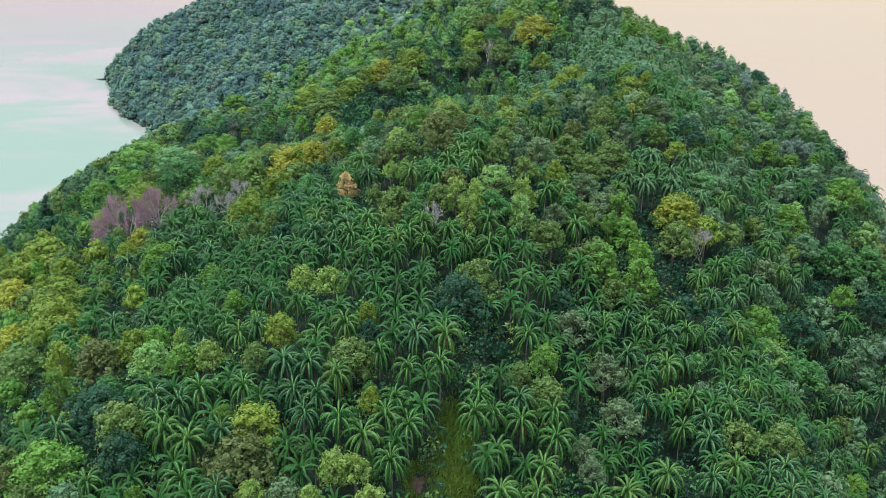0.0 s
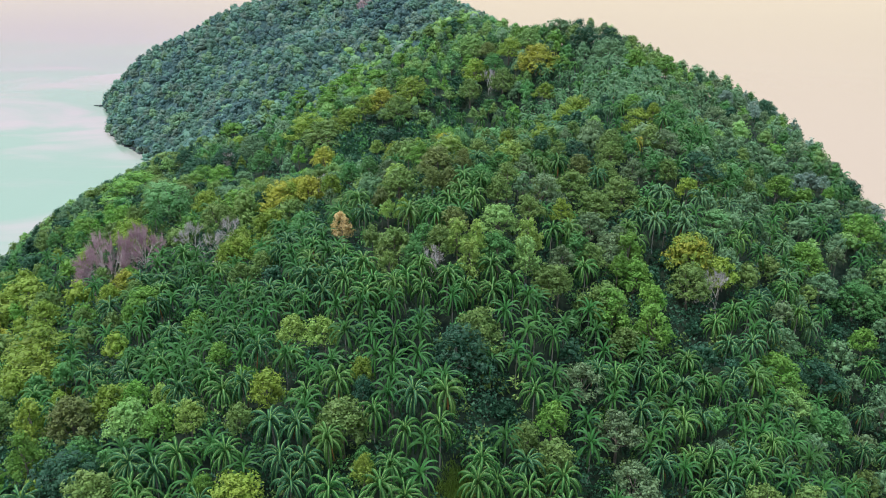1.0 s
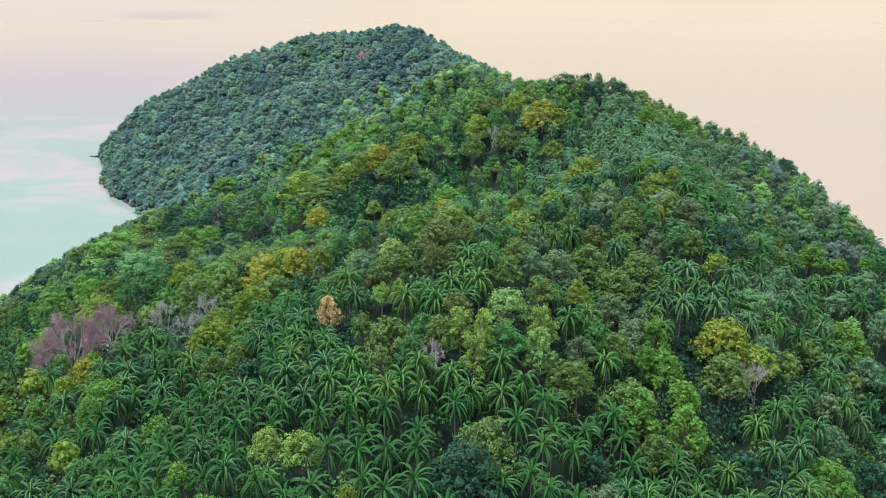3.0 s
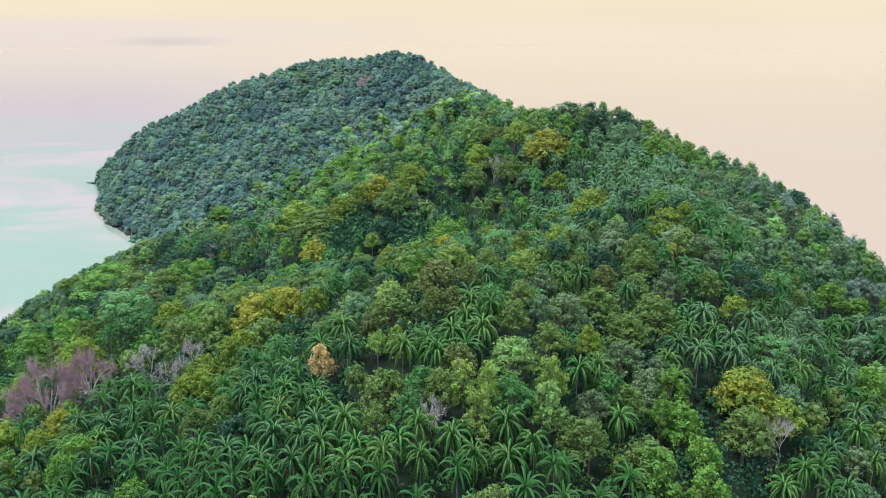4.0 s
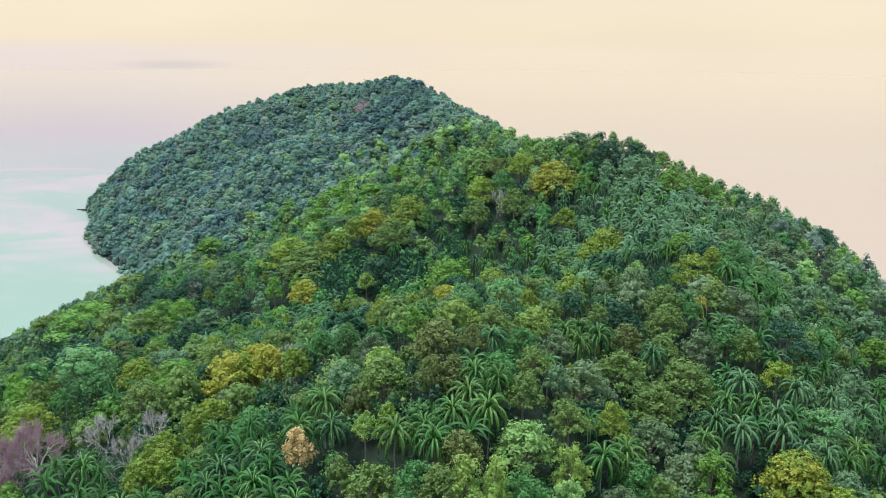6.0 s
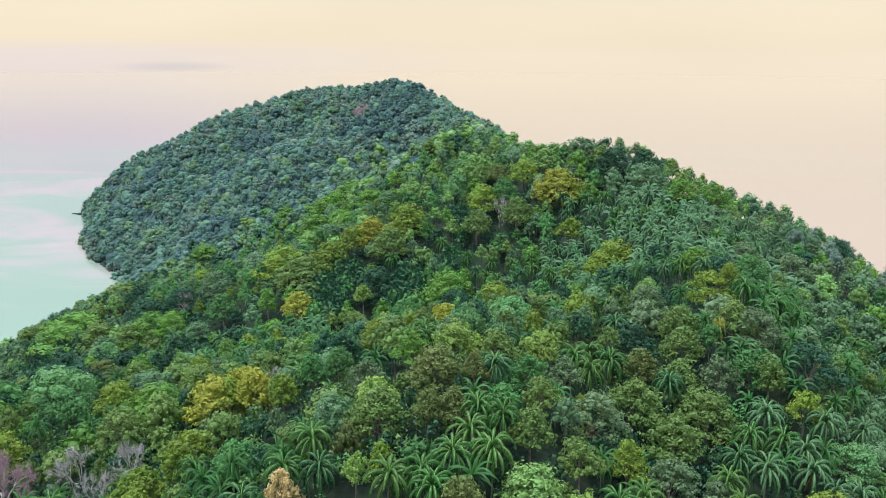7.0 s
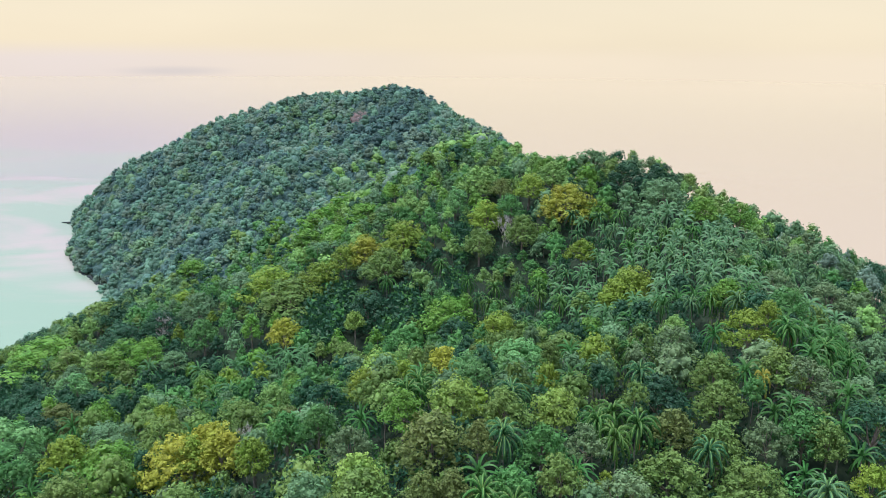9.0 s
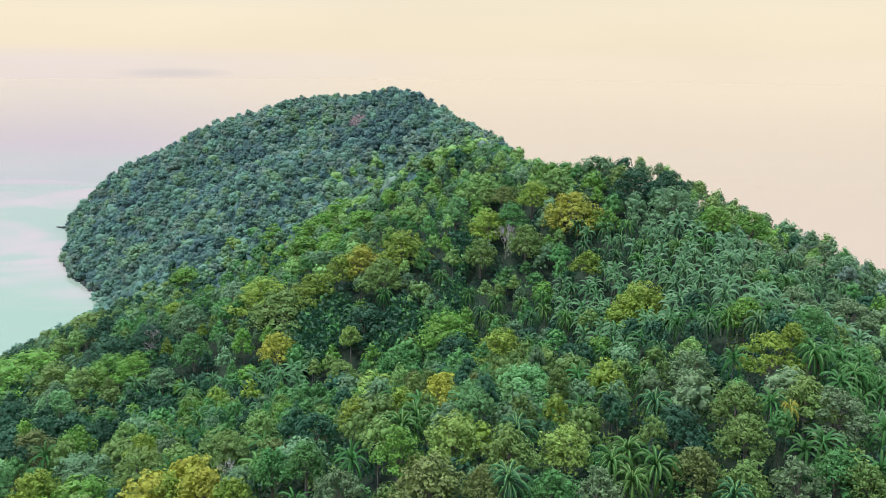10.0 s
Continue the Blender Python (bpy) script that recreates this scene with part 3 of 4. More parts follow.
def leaf_cloud(rng, centres, normals, length, width):
    """Pointed leaves or leaf sprays, one triangle each."""
    n = len(centres)
    t = rng.normal(size=(n, 3)) + np.array([0, 0, 0.35])
    t = unit(t - normals * np.sum(t * normals, 1, keepdims=True))
    b = np.cross(normals, t)
    ln, wd = length * rng.uniform(0.55, 1.4, (n, 1)), width * rng.uniform(0.6, 1.35, (n, 1))
    v = np.empty((n, 3, 3))
    v[:, 0] = centres - t * ln * 0.45 + b * wd * 0.5
    v[:, 1] = centres - t * ln * 0.30 - b * wd * 0.5
    v[:, 2] = centres + t * ln * 0.60 - normals * ln * 0.10
    return v.reshape(-1, 3), np.arange(3 * n).reshape(n, 3)


def tube(points, radii, sides=5):
    points = np.asarray(points, float)
    d = unit(np.gradient(points, axis=0))
    ref = np.where(np.abs(d[:, 2:3]) > 0.9, [[1.0, 0, 0]], [[0, 0, 1.0]])
    u = unit(np.cross(d, ref))
    w = np.cross(d, u)
    a = np.linspace(0, 2 * math.pi, sides, endpoint=False)
    ring = u[:, None] * np.cos(a)[None, :, None] + w[:, None] * np.sin(a)[None, :, None]
    v = points[:, None] + ring * np.asarray(radii)[:, None, None]
    k = len(points)
    f = [(i * sides + j, i * sides + (j + 1) % sides, (i + 1) * sides + (j + 1) % sides, (i + 1) * sides + j) for i in range(k - 1) for j in range(sides)]
    return v.reshape(-1, 3), np.array(f)


PHI = (1 + 5 ** 0.5) / 2
ICO_V = unit(np.array([(-1, PHI, 0), (1, PHI, 0), (-1, -PHI, 0), (1, -PHI, 0), (0, -1, PHI), (0, 1, PHI), (0, -1, -PHI), (0, 1, -PHI), (PHI, 0, -1), (PHI, 0, 1), (-PHI, 0, -1), (-PHI, 0, 1)], float))
ICO_F = np.array([(0, 11, 5), (0, 5, 1), (0, 1, 7), (0, 7, 10), (0, 10, 11), (1, 5, 9), (5, 11, 4), (11, 10, 2), (10, 7, 6), (7, 1, 8), (3, 9, 4), (3, 4, 2), (3, 2, 6), (3, 6, 8), (3, 8, 9), (4, 9, 5), (2, 4, 11), (6, 2, 10), (8, 6, 7), (9, 8, 1)])


# ---- broad-leaved trees: 9.8 m high, crown about 4 m in radius ----
TREE_TOP = 9.8


def crown_lobes(rng, style):
    """Centres, radii and flattening of the foliage masses of one crown."""
    out = []

    def ring(count, reach, z, radius, flat, start=0.0):
        for j in range(count):
            a = start + 2 * math.pi * j / count + rng.uniform(-0.3, 0.3)
            r = reach * rng.uniform(0.85, 1.12)
            out.append((r * math.cos(a), r * math.sin(a), z + rng.uniform(-0.45, 0.45), radius * rng.uniform(0.62, 1.28), flat))

    if style == "dome":
        ring(6, 2.55, 4.6, 1.45, 0.95)
        ring(5, 1.75, 6.6, 1.40, 0.9, 0.4)
        ring(3, 0.75, 8.1, 1.30, 0.9, 0.9)
    elif style == "round":
        out.append((0, 0, 5.9, 2.7, 1.15))
        ring(6, 2.2, 4.7, 1.5, 1.1)
        ring(5, 1.7, 6.8, 1.35, 1.0, 0.5)
        ring(2, 0.5, 8.3, 1.3, 0.9)
    elif style == "loose":
        ring(7, 2.7, 4.7, 1.05, 0.85)
        ring(6, 2.0, 6.4, 1.05, 0.85, 0.3)
        ring(4, 1.1, 7.9, 1.0, 0.85, 0.7)
        ring(1, 0.2, 8.9, 0.8, 0.8)
    elif style == "tall":
        ring(5, 2.3, 3.4, 1.3, 1.2)
        ring(4, 1.9, 5.3, 1.25, 1.25, 0.5)
        ring(3, 1.2, 7.1, 1.15, 1.3)
        out.append((rng.uniform(-0.4, 0.4), rng.uniform(-0.4, 0.4), 8.5, 0.95, 1.35))
    elif style == "flat":
        for tier, (count, reach, z) in enumerate(((6, 2.9, 4.8), (5, 2.0, 6.4), (4, 1.3, 7.9), (1, 0.2, 9.0))):
            ring(count, reach, z, 1.45, 0.36, 0.4 * tier)
    elif style == "puff":
        ring(5, 1.9, 4.8, 2.1, 1.1)
        ring(3, 1.0, 6.9, 2.1, 1.05, 0.5)
        out.append((rng.uniform(-0.5, 0.5), rng.uniform(-0.5, 0.5), 8.2, 1.5, 1.0))
    return np.array(out)


def crown_pieces(rng, style, leaves, leaf, clumps=10, core=0.60, ruffle=0.38):
    """A crown of foliage masses; each mass is a cluster of leaf clumps over a shaded core."""
    lobes = crown_lobes(rng, style)
    centres, outward, clump_r = [], [], []
    for x, y, z, r, flat in lobes:
        k = np.arange(clumps) + 0.5
        up = 1 - 1.55 * k / clumps
        a = k * 2.39996 + rng.uniform(0, 6.28)
        ring = np.sqrt(np.maximum(1 - up * up, 0))
        u = np.stack([ring * np.cos(a), ring * np.sin(a), up], 1) + 0.16 * rng.normal(size=(clumps, 3))
        u = unit(u)
        centres.append(np.array([x, y, z]) + u * r * np.array([1, 1, flat]) * 0.80)
        outward.append(u)
        clump_r.append(np.full(clumps, r * 1.15 / math.sqrt(clumps)) * rng.uniform(0.8, 1.25, clumps))
    centres, outward, clump_r = np.concatenate(centres), np.concatenate(outward), np.concatenate(clump_r)
    hidden = np.zeros(len(centres), bool)
    for x, y, z, r, flat in lobes:
        q = (centres - [x, y, z]) / np.array([r, r, r * flat])
        hidden |= np.sum(q * q, 1) < 0.45
    centres, outward, clump_r = centres[~hidden], outward[~hidden], clump_r[~hidden]
    pick = rng.choice(len(centres), leaves, p=clump_r ** 2 / np.sum(clump_r ** 2))
    d = unit(rng.normal(size=(leaves, 3)) + 0.9 * outward[pick] + np.array([0, 0, 0.25]))
    p = centres[pick] + d * clump_r[pick][:, None] * rng.uniform(0.75, 1.12, (leaves, 1))
    nrm = unit(0.60 * d + 0.40 * outward[pick] + ruffle * rng.normal(size=p.shape) + np.array([0, 0, 0.15]))
    v, f = leaf_cloud(rng, p, nrm, leaf, leaf * 0.74)
    pieces = [(v, f, 0)]
    bf = ICO_F[ICO_V[ICO_F].mean(1)[:, 2] > -0.55]
    for x, y, z, r, flat in lobes:
        bump = (core if leaves < 1000 else 0.72 * core if r < 2.2 else 0.34) * rng.uniform(0.75, 1.2, (len(ICO_V), 1))
        if leaves > 1000:
            u = unit(rng.normal(size=(36, 3)) + np.array([0, 0, 0.4]))
            inner = np.array([x, y, z]) + u * np.array([r, r, r * flat]) * rng.uniform(0.45, 0.72, (36, 1))
            pieces.append((*leaf_cloud(rng, inner, unit(u + 0.7 * rng.normal(size=u.shape)), leaf * 1.6, leaf * 1.1), 0))
        pieces.append((np.array([x, y, z]) + ICO_V * bump * np.array([r, r, r * flat]), bf, 0))
    return pieces, lobes


def trunk_pieces(rng, lobes):
    lean = rng.uniform(-0.35, 0.35, 2)
    top = 6.4
    zs = np.array([-9.0, 0.0, 1.8, 3.6, 5.2, top])
    bend = np.maximum(zs / top, 0) ** 2
    out = [(*tube(np.stack([lean[0] * bend, lean[1] * bend, zs], 1), np.array([0.26, 0.24, 0.2, 0.16, 0.12, 0.07]), 6), 0)]
    for k in range(0, len(lobes), 2):
        z0 = min(rng.uniform(0.30, 0.70) * top, lobes[k, 2] - 0.5)
        a = np.array([lean[0] * (z0 / top) ** 2, lean[1] * (z0 / top) ** 2, z0])
        b = lobes[k, :3]
        out.append((*tube([a, (a + b) / 2 + np.array([0, 0, -0.25]), b], [0.10, 0.07, 0.03], 4), 0))
    return out


CROWNS, TRUNKS = {}, {}
STYLE_LEAVES = {"dome": (2150, 0.36), "round": (2300, 0.34), "loose": (1500, 0.34), "tall": (1900, 0.34), "flat": (1800, 0.37)}
for style, (leaves, leaf) in STYLE_LEAVES.items():
    for v in range(3):
        rng = np.random.default_rng(40 + v + 10 * len(style))
        # the third is for large crowns: more and finer leaf clumps
        CROWNS[style, v], lobes = crown_pieces(rng, style, leaves, leaf) if v < 2 else crown_pieces(rng, style, leaves * 2, leaf * 0.70, clumps=20, core=0.5, ruffle=0.28)
        TRUNKS[style, v] = geo_mesh("trunk", trunk_pieces(rng, lobes), [BARK])

TREE_WORDS = {
    "green": "mid-green leafy tropical tree on the slope", "dark": "dark green dense-crowned forest tree on the slope",
    "lime": "bright lime-green leafy tree among palms", "olive": "olive-green broadleaf tree with uneven crown",
    "yellow": "yellow-green flowering forest tree on the slope", "orange": "tree with orange and yellow turning leaves",
    "tan": "small tree with dry tan-orange leaves", "teal": "bluish-green finely leaved rounded forest tree",
    "grey": "grey-green pale-leaved tree on the slope", "pale": "pale yellowish-green tree with fresh leaves",
    "brown": "brownish olive bushy tree with dry leaves", "sea_green": "forest tree on the far slope, haze in its soft green", "soft_green": "soft bluish-green leafy tree on the ridge", "soft_lime": "light green leafy tree on the ridge",
    "blue_green": "dark green tree on the far slope, blued with painted haze", "ash_green": "grey-green tree on the far slope, greyed with painted haze", "misty_lime": "light green tree on the far slope, haze in its colour", "deep_blue": "deep green tree on the far slope, blued with painted haze",
}
made_kinds = {}
pending = []


def plant(key, build, x, y, sx, sz, turn, base=None):
    """Set one plant on the ground; the first of its kind is built, the others are its copies."""
    z = float(ground_at(x, y)) if base is None else base
    m = pose(x, y, z, 0, 0, turn) @ Matrix.Diagonal((sx, sx, sz, 1))
    if key not in made_kinds:
        made_kinds[key] = build()
        pending.append((made_kinds[key], m))
        return made_kinds[key]
    return copy_thing(made_kinds[key], m)


def make_tree(tone, style, v):
    def build():
        ob = new("tree")
        tagged(ob, TREE_WORDS[tone], "tree", "broadleaf trees on the slope")
        part("trunk", TRUNKS[style, v], ob)
        part("crown", geo_mesh("crown", CROWNS[style, v], [LEAF[tone]]), ob)
        return ob
    return build


# ---- palms: 6 to 7 m high, crown about 4 m in radius ----
def frond_pieces(rng, lift, length=4.3, parts=8, bend=1.75, rib=0.05, simple=False, wide=0.064):
    """One feathered frond that leaves the top of the stem along +x, arching over; its leaflets hang on both sides."""
    s = np.linspace(0, 1, parts + 1)
    ang = lift - bend * s ** 1.25
    step = length / parts
    x = np.concatenate([[0], np.cumsum(np.cos(ang[:-1]) * step)])
    z = np.concatenate([[0], np.cumsum(np.sin(ang[:-1]) * step)])
    line = np.stack([x, rng.uniform(-0.1, 0.1) * length * s ** 2, z], 1)
    half = (rib * (1 - 0.75 * s))[:, None] * np.array([0, 1.0, 0])
    rv = np.concatenate([line - half, line + half]) + np.array([0, 0, 0.03])
    rf = np.array([(i, i + 1, i + parts + 2, i + parts + 1) for i in range(parts)])
    fwd = unit(np.gradient(line, axis=0))
    under = np.stack([fwd[:, 2], np.zeros(parts + 1), -fwd[:, 0]], 1)
    under = unit(under + np.array([0, 0, -0.5]))
    w = (length * wide * np.sin(math.pi * (0.10 + 0.82 * s)) ** 0.7)[:, None]
    inner, outer, at = [], [], 0
    for sgn in (-1, 1):
        out = np.array([0, sgn, 0.0])
        jag = rng.uniform(0.8, 1.2, (parts + 1, 1))
        edge = line + (out * 0.62 + under * (0.30 if not simple else 0.55)) * w * (1 if not simple else 1.3) * jag + fwd * w * 0.35
        k = np.arange(parts)
        inner.append((np.concatenate([line, edge]), np.stack([k, k + 1, k + parts + 2, k + parts + 1], 1), 0))
        if not simple:
            mid = (edge[:-1] + edge[1:]) / 2
            tip = mid + (out * 0.35 + under[:-1] * 1.05 + fwd[:-1] * 0.75) * w[:-1] * rng.uniform(0.7, 1.3, (parts, 1))
            outer.append((np.concatenate([edge, tip]), np.stack([k, k + 1, k + parts + 1], 1), 0))
    return [*inner, *outer, (rv, rf, 1)]


def turned(pieces, m):
    m3, t = np.array(m.to_3x3()), np.array(m.translation)
    return [(np.asarray(v) @ m3.T + t, f, k) for v, f, k in pieces]


def frond_angles(rng, count=28):
    """Turn and lift of each frond: upright ones in the middle, arching ones round them."""
    return [(math.degrees(k * 2.39996) + rng.uniform(-9, 9), 1.5 - 2.05 * (k + 0.5) / count + rng.uniform(-0.2, 0.2)) for k in range(count)]


STEM_TOP = 7.2
STEMS = []
for v in range(3):
    rng = np.random.default_rng(70 + v)
    zs = np.linspace(-0.4, STEM_TOP, 7)
    bow = rng.uniform(-0.5, 0.5, 2)
    line = np.stack([bow[0] * np.sin(zs / STEM_TOP * math.pi), bow[1] * np.sin(zs / STEM_TOP * math.pi), zs], 1)
    STEMS.append(geo_mesh("trunk", [(*tube(line, np.array([0.20, 0.15, 0.13, 0.12, 0.12, 0.12, 0.17]), 6), 0)], [PALE_BARK]))
FROND_LIFTS = [1.42, 1.2, 0.95, 0.65, 0.3, -0.1, -0.5]
FROND_RNG = np.random.default_rng(9)
FROND_PIECES = [frond_pieces(FROND_RNG, a, length=4.2 + 0.4 * min(1, k / 2), bend=2.8 - 0.16 * k) for k, a in enumerate(FROND_LIFTS)]
FROND_MESH = {mat.name: [geo_mesh("frond", [q for q in p if q[2] == 0], [mat]) for p in FROND_PIECES] for mat in (FROND, FROND_L, FROND_B)}
RIB_MESH = [geo_mesh("rib", [(v, f, 0) for v, f, k in p if k == 1], [RIB]) for p in FROND_PIECES]
DEAD_MESH = geo_mesh("dead_frond", frond_pieces(FROND_RNG, -0.9, length=3.0, bend=0.65), [DEAD, DEAD])


def frond_index(lift):
    return int(np.argmin([abs(lift - a) for a in FROND_LIFTS]))


CROWN_PALM = {}
for v in range(4):
    rng = np.random.default_rng(90 + v)
    CROWN_PALM[v] = [q for a, lift in frond_angles(rng) for q in turned(FROND_PIECES[frond_index(lift)], pose(0, 0, STEM_TOP - 0.1, 0, 0, a))]
PALM_WORDS = {
    "palm_frond": "green feather palm with arching fronds and thin stem", "palm_frond_blue": "bluish-green feather palm with drooping arching fronds",
    "palm_frond_ash": "dull ash-green feather palm with arching fronds",
    "palm_frond_light": "light green feather palm with arching fronds", "palm_frond_yellow": "yellowed feather palm with dry golden fronds",
}


def make_palm(mat, v, dead):
    def build():
        ob = new("palm_tree")
        tagged(ob, PALM_WORDS[mat.name] + (" and dry skirt" if dead else ""), "palm tree", "palms on the slope")
        part("trunk", STEMS[v % 3], ob, "pale grey slender stem")
        part("crown", geo_mesh("crown", CROWN_PALM[v], [mat, RIB]), ob)
        if dead:
            for k in range(2):
                f = part("dead_frond", DEAD_MESH, ob, "hanging dry brown frond")
                f.matrix_basis = pose(0, 0, STEM_TOP - 0.25, 0, 0, 70 * v + 140 * k)
        return ob
    return build


def make_open_palm(mat, v, dead):
    """A palm near enough for its fronds to be told apart: each frond is a part."""
    def build():
        rng = np.random.default_rng(120 + v)
        ob = new("palm_tree")
        tagged(ob, PALM_WORDS[mat.name] + (" and dry skirt" if dead else ""), "palm tree", "palms on the slope")
        part("trunk", STEMS[v % 3], ob, "pale grey slender stem")
        for a, lift in frond_angles(rng, 25):
            k = frond_index(lift)
            f = part("frond", FROND_MESH[mat.name][k], ob)
            part("rib", RIB_MESH[k], f)
            f.matrix_basis = pose(0, 0, STEM_TOP - 0.1, 0, math.degrees(FROND_LIFTS[k] - lift) * 0.6, a)
        if dead:
            for k in range(2):
                f = part("dead_frond", DEAD_MESH, ob, "hanging dry brown frond")
                f.matrix_basis = pose(0, 0, STEM_TOP - 0.25, 0, 0, 70 * v + 140 * k)
        return ob
    return build


# ---- leafless trees ----
def bare_pieces(rng, fine, lift, domed):
    out, tips = [], []

    def grow(p, d, ln, r, level):
        q = p + d * ln
        mid = (p + q) / 2 + rng.normal(size=3) * ln * 0.06
        out.append((*tube([p, mid, q], [r, r * 0.85, r * 0.6], 4 if level < 2 else 3), 0))
        if level == 4:
            tips.append((q, d))
            return
        for k in range(4 if level in (0, 2) else 3):
            e = unit(d + rng.normal(size=3) * (0.60 if level else 0.85) + np.array([0, 0, lift]))
            grow(q, e, ln * (rng.uniform(0.95, 1.2) if level == 0 else rng.uniform(0.62, 0.85)), r * 0.55, level + 1)

    if domed:
        # many limbs that fan out from a short bole and fill a half ball
        for k in range(15):
            up = 0.97 - 1.15 * (k + 0.5) / 15
            a = k * 2.39996 + rng.uniform(-0.2, 0.2)
            d = np.array([math.sqrt(1 - up * up) * math.cos(a), math.sqrt(1 - up * up) * math.sin(a), up])
            p = d * 2.7 * rng.uniform(0.8, 1.1)
            out.append((*tube([(0, 0, -0.4), p * 0.5 + [0, 0, 0.15], p], [0.11, 0.08, 0.055], 4), 0))
            for j in range(5):
                e = unit(d + 0.42 * rng.normal(size=3))
                q = p * rng.uniform(0.75, 1.0) + e * rng.uniform(1.0, 1.7)
                out.append((*tube([p * 0.8, (p * 0.8 + q) / 2 + rng.normal(size=3) * 0.08, q], [0.05, 0.04, 0.025], 3), 0))
                for i in range(4):
                    g = unit(e + 0.55 * rng.normal(size=3))
                    t = q + g * rng.uniform(0.5, 1.1)
                    out.append((*tube([q, t], [0.022, 0.012], 3), 0))
                    tips.append((t, g))
    else:
        grow(np.array([0, 0, -0.4]), np.array([0.05, 0, 1.0]), 2.0, 0.20, 0)
    out.append((*tube([(0, 0, -9.0), (0, 0, -0.3)], [0.22, 0.2], 5), 0))
    q, d = np.array([t[0] for t in tips]), np.array([t[1] for t in tips])
    k = rng.integers(0, len(q), fine)
    e = unit(d[k] + 0.8 * rng.normal(size=(fine, 3)) + np.array([0, 0, 0.15]))
    a = q[k] - d[k] * rng.uniform(0, 0.9, (fine, 1))
    w = unit(np.cross(e, rng.normal(size=(fine, 3)))) * 0.015
    v = np.stack([a - w, a + w, a + e * rng.uniform(0.3, 0.9, (fine, 1))], 1).reshape(-1, 3)
    return out, [(v, np.arange(3 * fine).reshape(-1, 3), 0)]


BARE = [bare_pieces(np.random.default_rng(200 + v), fine, lift, v < 2) for v, (fine, lift) in enumerate(((12000, 0.0), (12000, 0.0), (2600, 0.25), (2600, 0.2)))]
# reach across and height of each
BARE_REACH = [(float(np.percentile(np.hypot(c[0][0][:, 0], c[0][0][:, 1]), 78)), float(np.percentile(c[0][0][:, 2], 98))) for t, c in BARE]


def make_bare(mat, words, v):
    def build():
        ob = new("bare_tree")
        tagged(ob, words, "bare tree", "leafless trees")
        part("trunk", geo_mesh("trunk", BARE[v][0], [mat if mat is TWIG_PINK else BARE_LIMB]), ob)
        part("crown", geo_mesh("crown", BARE[v][1], [mat]), ob)
        return ob
    return build


# ---- setting: island ground and sea ----
def build_ground():
    xs, ys = np.arange(-440, 341, 5.0), np.arange(-300, 1081, 5.0)
    gx, gy = np.meshgrid(xs, ys)
    gz = ground_at(gx, gy)
    v = np.stack([gx, gy, gz], -1).reshape(-1, 3)
    i = np.arange(len(v)).reshape(gx.shape)
    f = np.stack([i[:-1, :-1], i[:-1, 1:], i[1:, 1:], i[1:, :-1]], -1).reshape(-1, 4)
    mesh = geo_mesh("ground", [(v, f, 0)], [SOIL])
    return tagged(new("ground", mesh), "dark leaf-littered forest floor of the hilly headland", "ground", kind="structure")


def build_sea():
    radii = [0, 300, 600, 900, 1300, 1800, 2400, 3200, 4000, 4850]
    a = np.linspace(0, 2 * math.pi, 128, endpoint=False)
    v = [(r * math.cos(t), 60 + r * math.sin(t), 0.0) for r in radii[1:] for t in a]
    f = [(k * 128 + j, k * 128 + (j + 1) % 128, (k + 1) * 128 + (j + 1) % 128, (k + 1) * 128 + j) for k in range(len(radii) - 2) for j in range(128)]
    inner = [(j, (j + 1) % 128, len(v)) for j in range(128)]
    v.append((0, 60, 0))
    bm = bmesh.new()
    bv = [bm.verts.new(p) for p in v]
    for q in f:
        bm.faces.new([bv[k] for k in q])
    for q in inner:
        bm.faces.new([bv[k] for k in q])
    mesh = bpy.data.meshes.new("water")
    bm.to_mesh(mesh)
    bm.free()
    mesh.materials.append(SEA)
    return tagged(new("water", mesh), "calm milky aqua, mauve and cream sea", "sea", kind="structure")


build_ground()
build_sea()

# ---- planting plan ----
plan_rng = np.random.default_rng(5)
CELL = 4.0
taken = {}


def free_spot(x, y, gap, cap=99.0):
    i, j = int(x // CELL), int(y // CELL)
    k = int(gap // CELL) + 1
    for a in range(i - k, i + k + 1):
        for b in range(j - k, j + k + 1):
            for px, py, pg in taken.get((a, b), ()):
                if (px - x) ** 2 + (py - y) ** 2 < (0.5 * (gap + min(pg, cap))) ** 2:
                    return False
    return True


def take(x, y, gap):
    taken.setdefault((int(x // CELL), int(y // CELL)), []).append((x, y, gap))


def in_clearing(x, y):
    if 76 < y < 106 and abs(x - 1.9 - 0.05 * (y - 90)) < 3.9 or ((x + 3.4) / 3.4) ** 2 + ((y - 87) / 5.5) ** 2 < 1:
        return True
    return ((x - 3.6) / 2.6) ** 2 + ((y - 112) / 9) ** 2 < 1 or ((x - 47) / 4) ** 2 + ((y - 155) / 7) ** 2 < 1


def in_hollow(x, y):
    return any(((x - a) / c) ** 2 + ((y - b) / d) ** 2 < 1 for a, b, c, d in HOLLOWS)


def palm_share(x, y):
    if x > 84 and y < 240:
        return 0.12
    if x > 64 and y < 200:
        return 0.35
    if y < 136:
        return 0.82 if x > -46 - 0.12 * (y - 90) else 0.12
    if y < 172:
        if x < -62:
            return 0.12
        return 0.78 if x < -18 else 0.12 if x < 40 else 0.60
    if y < 235:
        return 0.42 if 46 < x < 80 else 0.08
    if y < 325:
        if x > 25:
            return 0.60 if x < 74 and y < 296 else 0.08
        return 0.45 if -66 < x < -34 and 250 < y < 290 else 0.05
    return 0.04 if y < 400 else 0.0


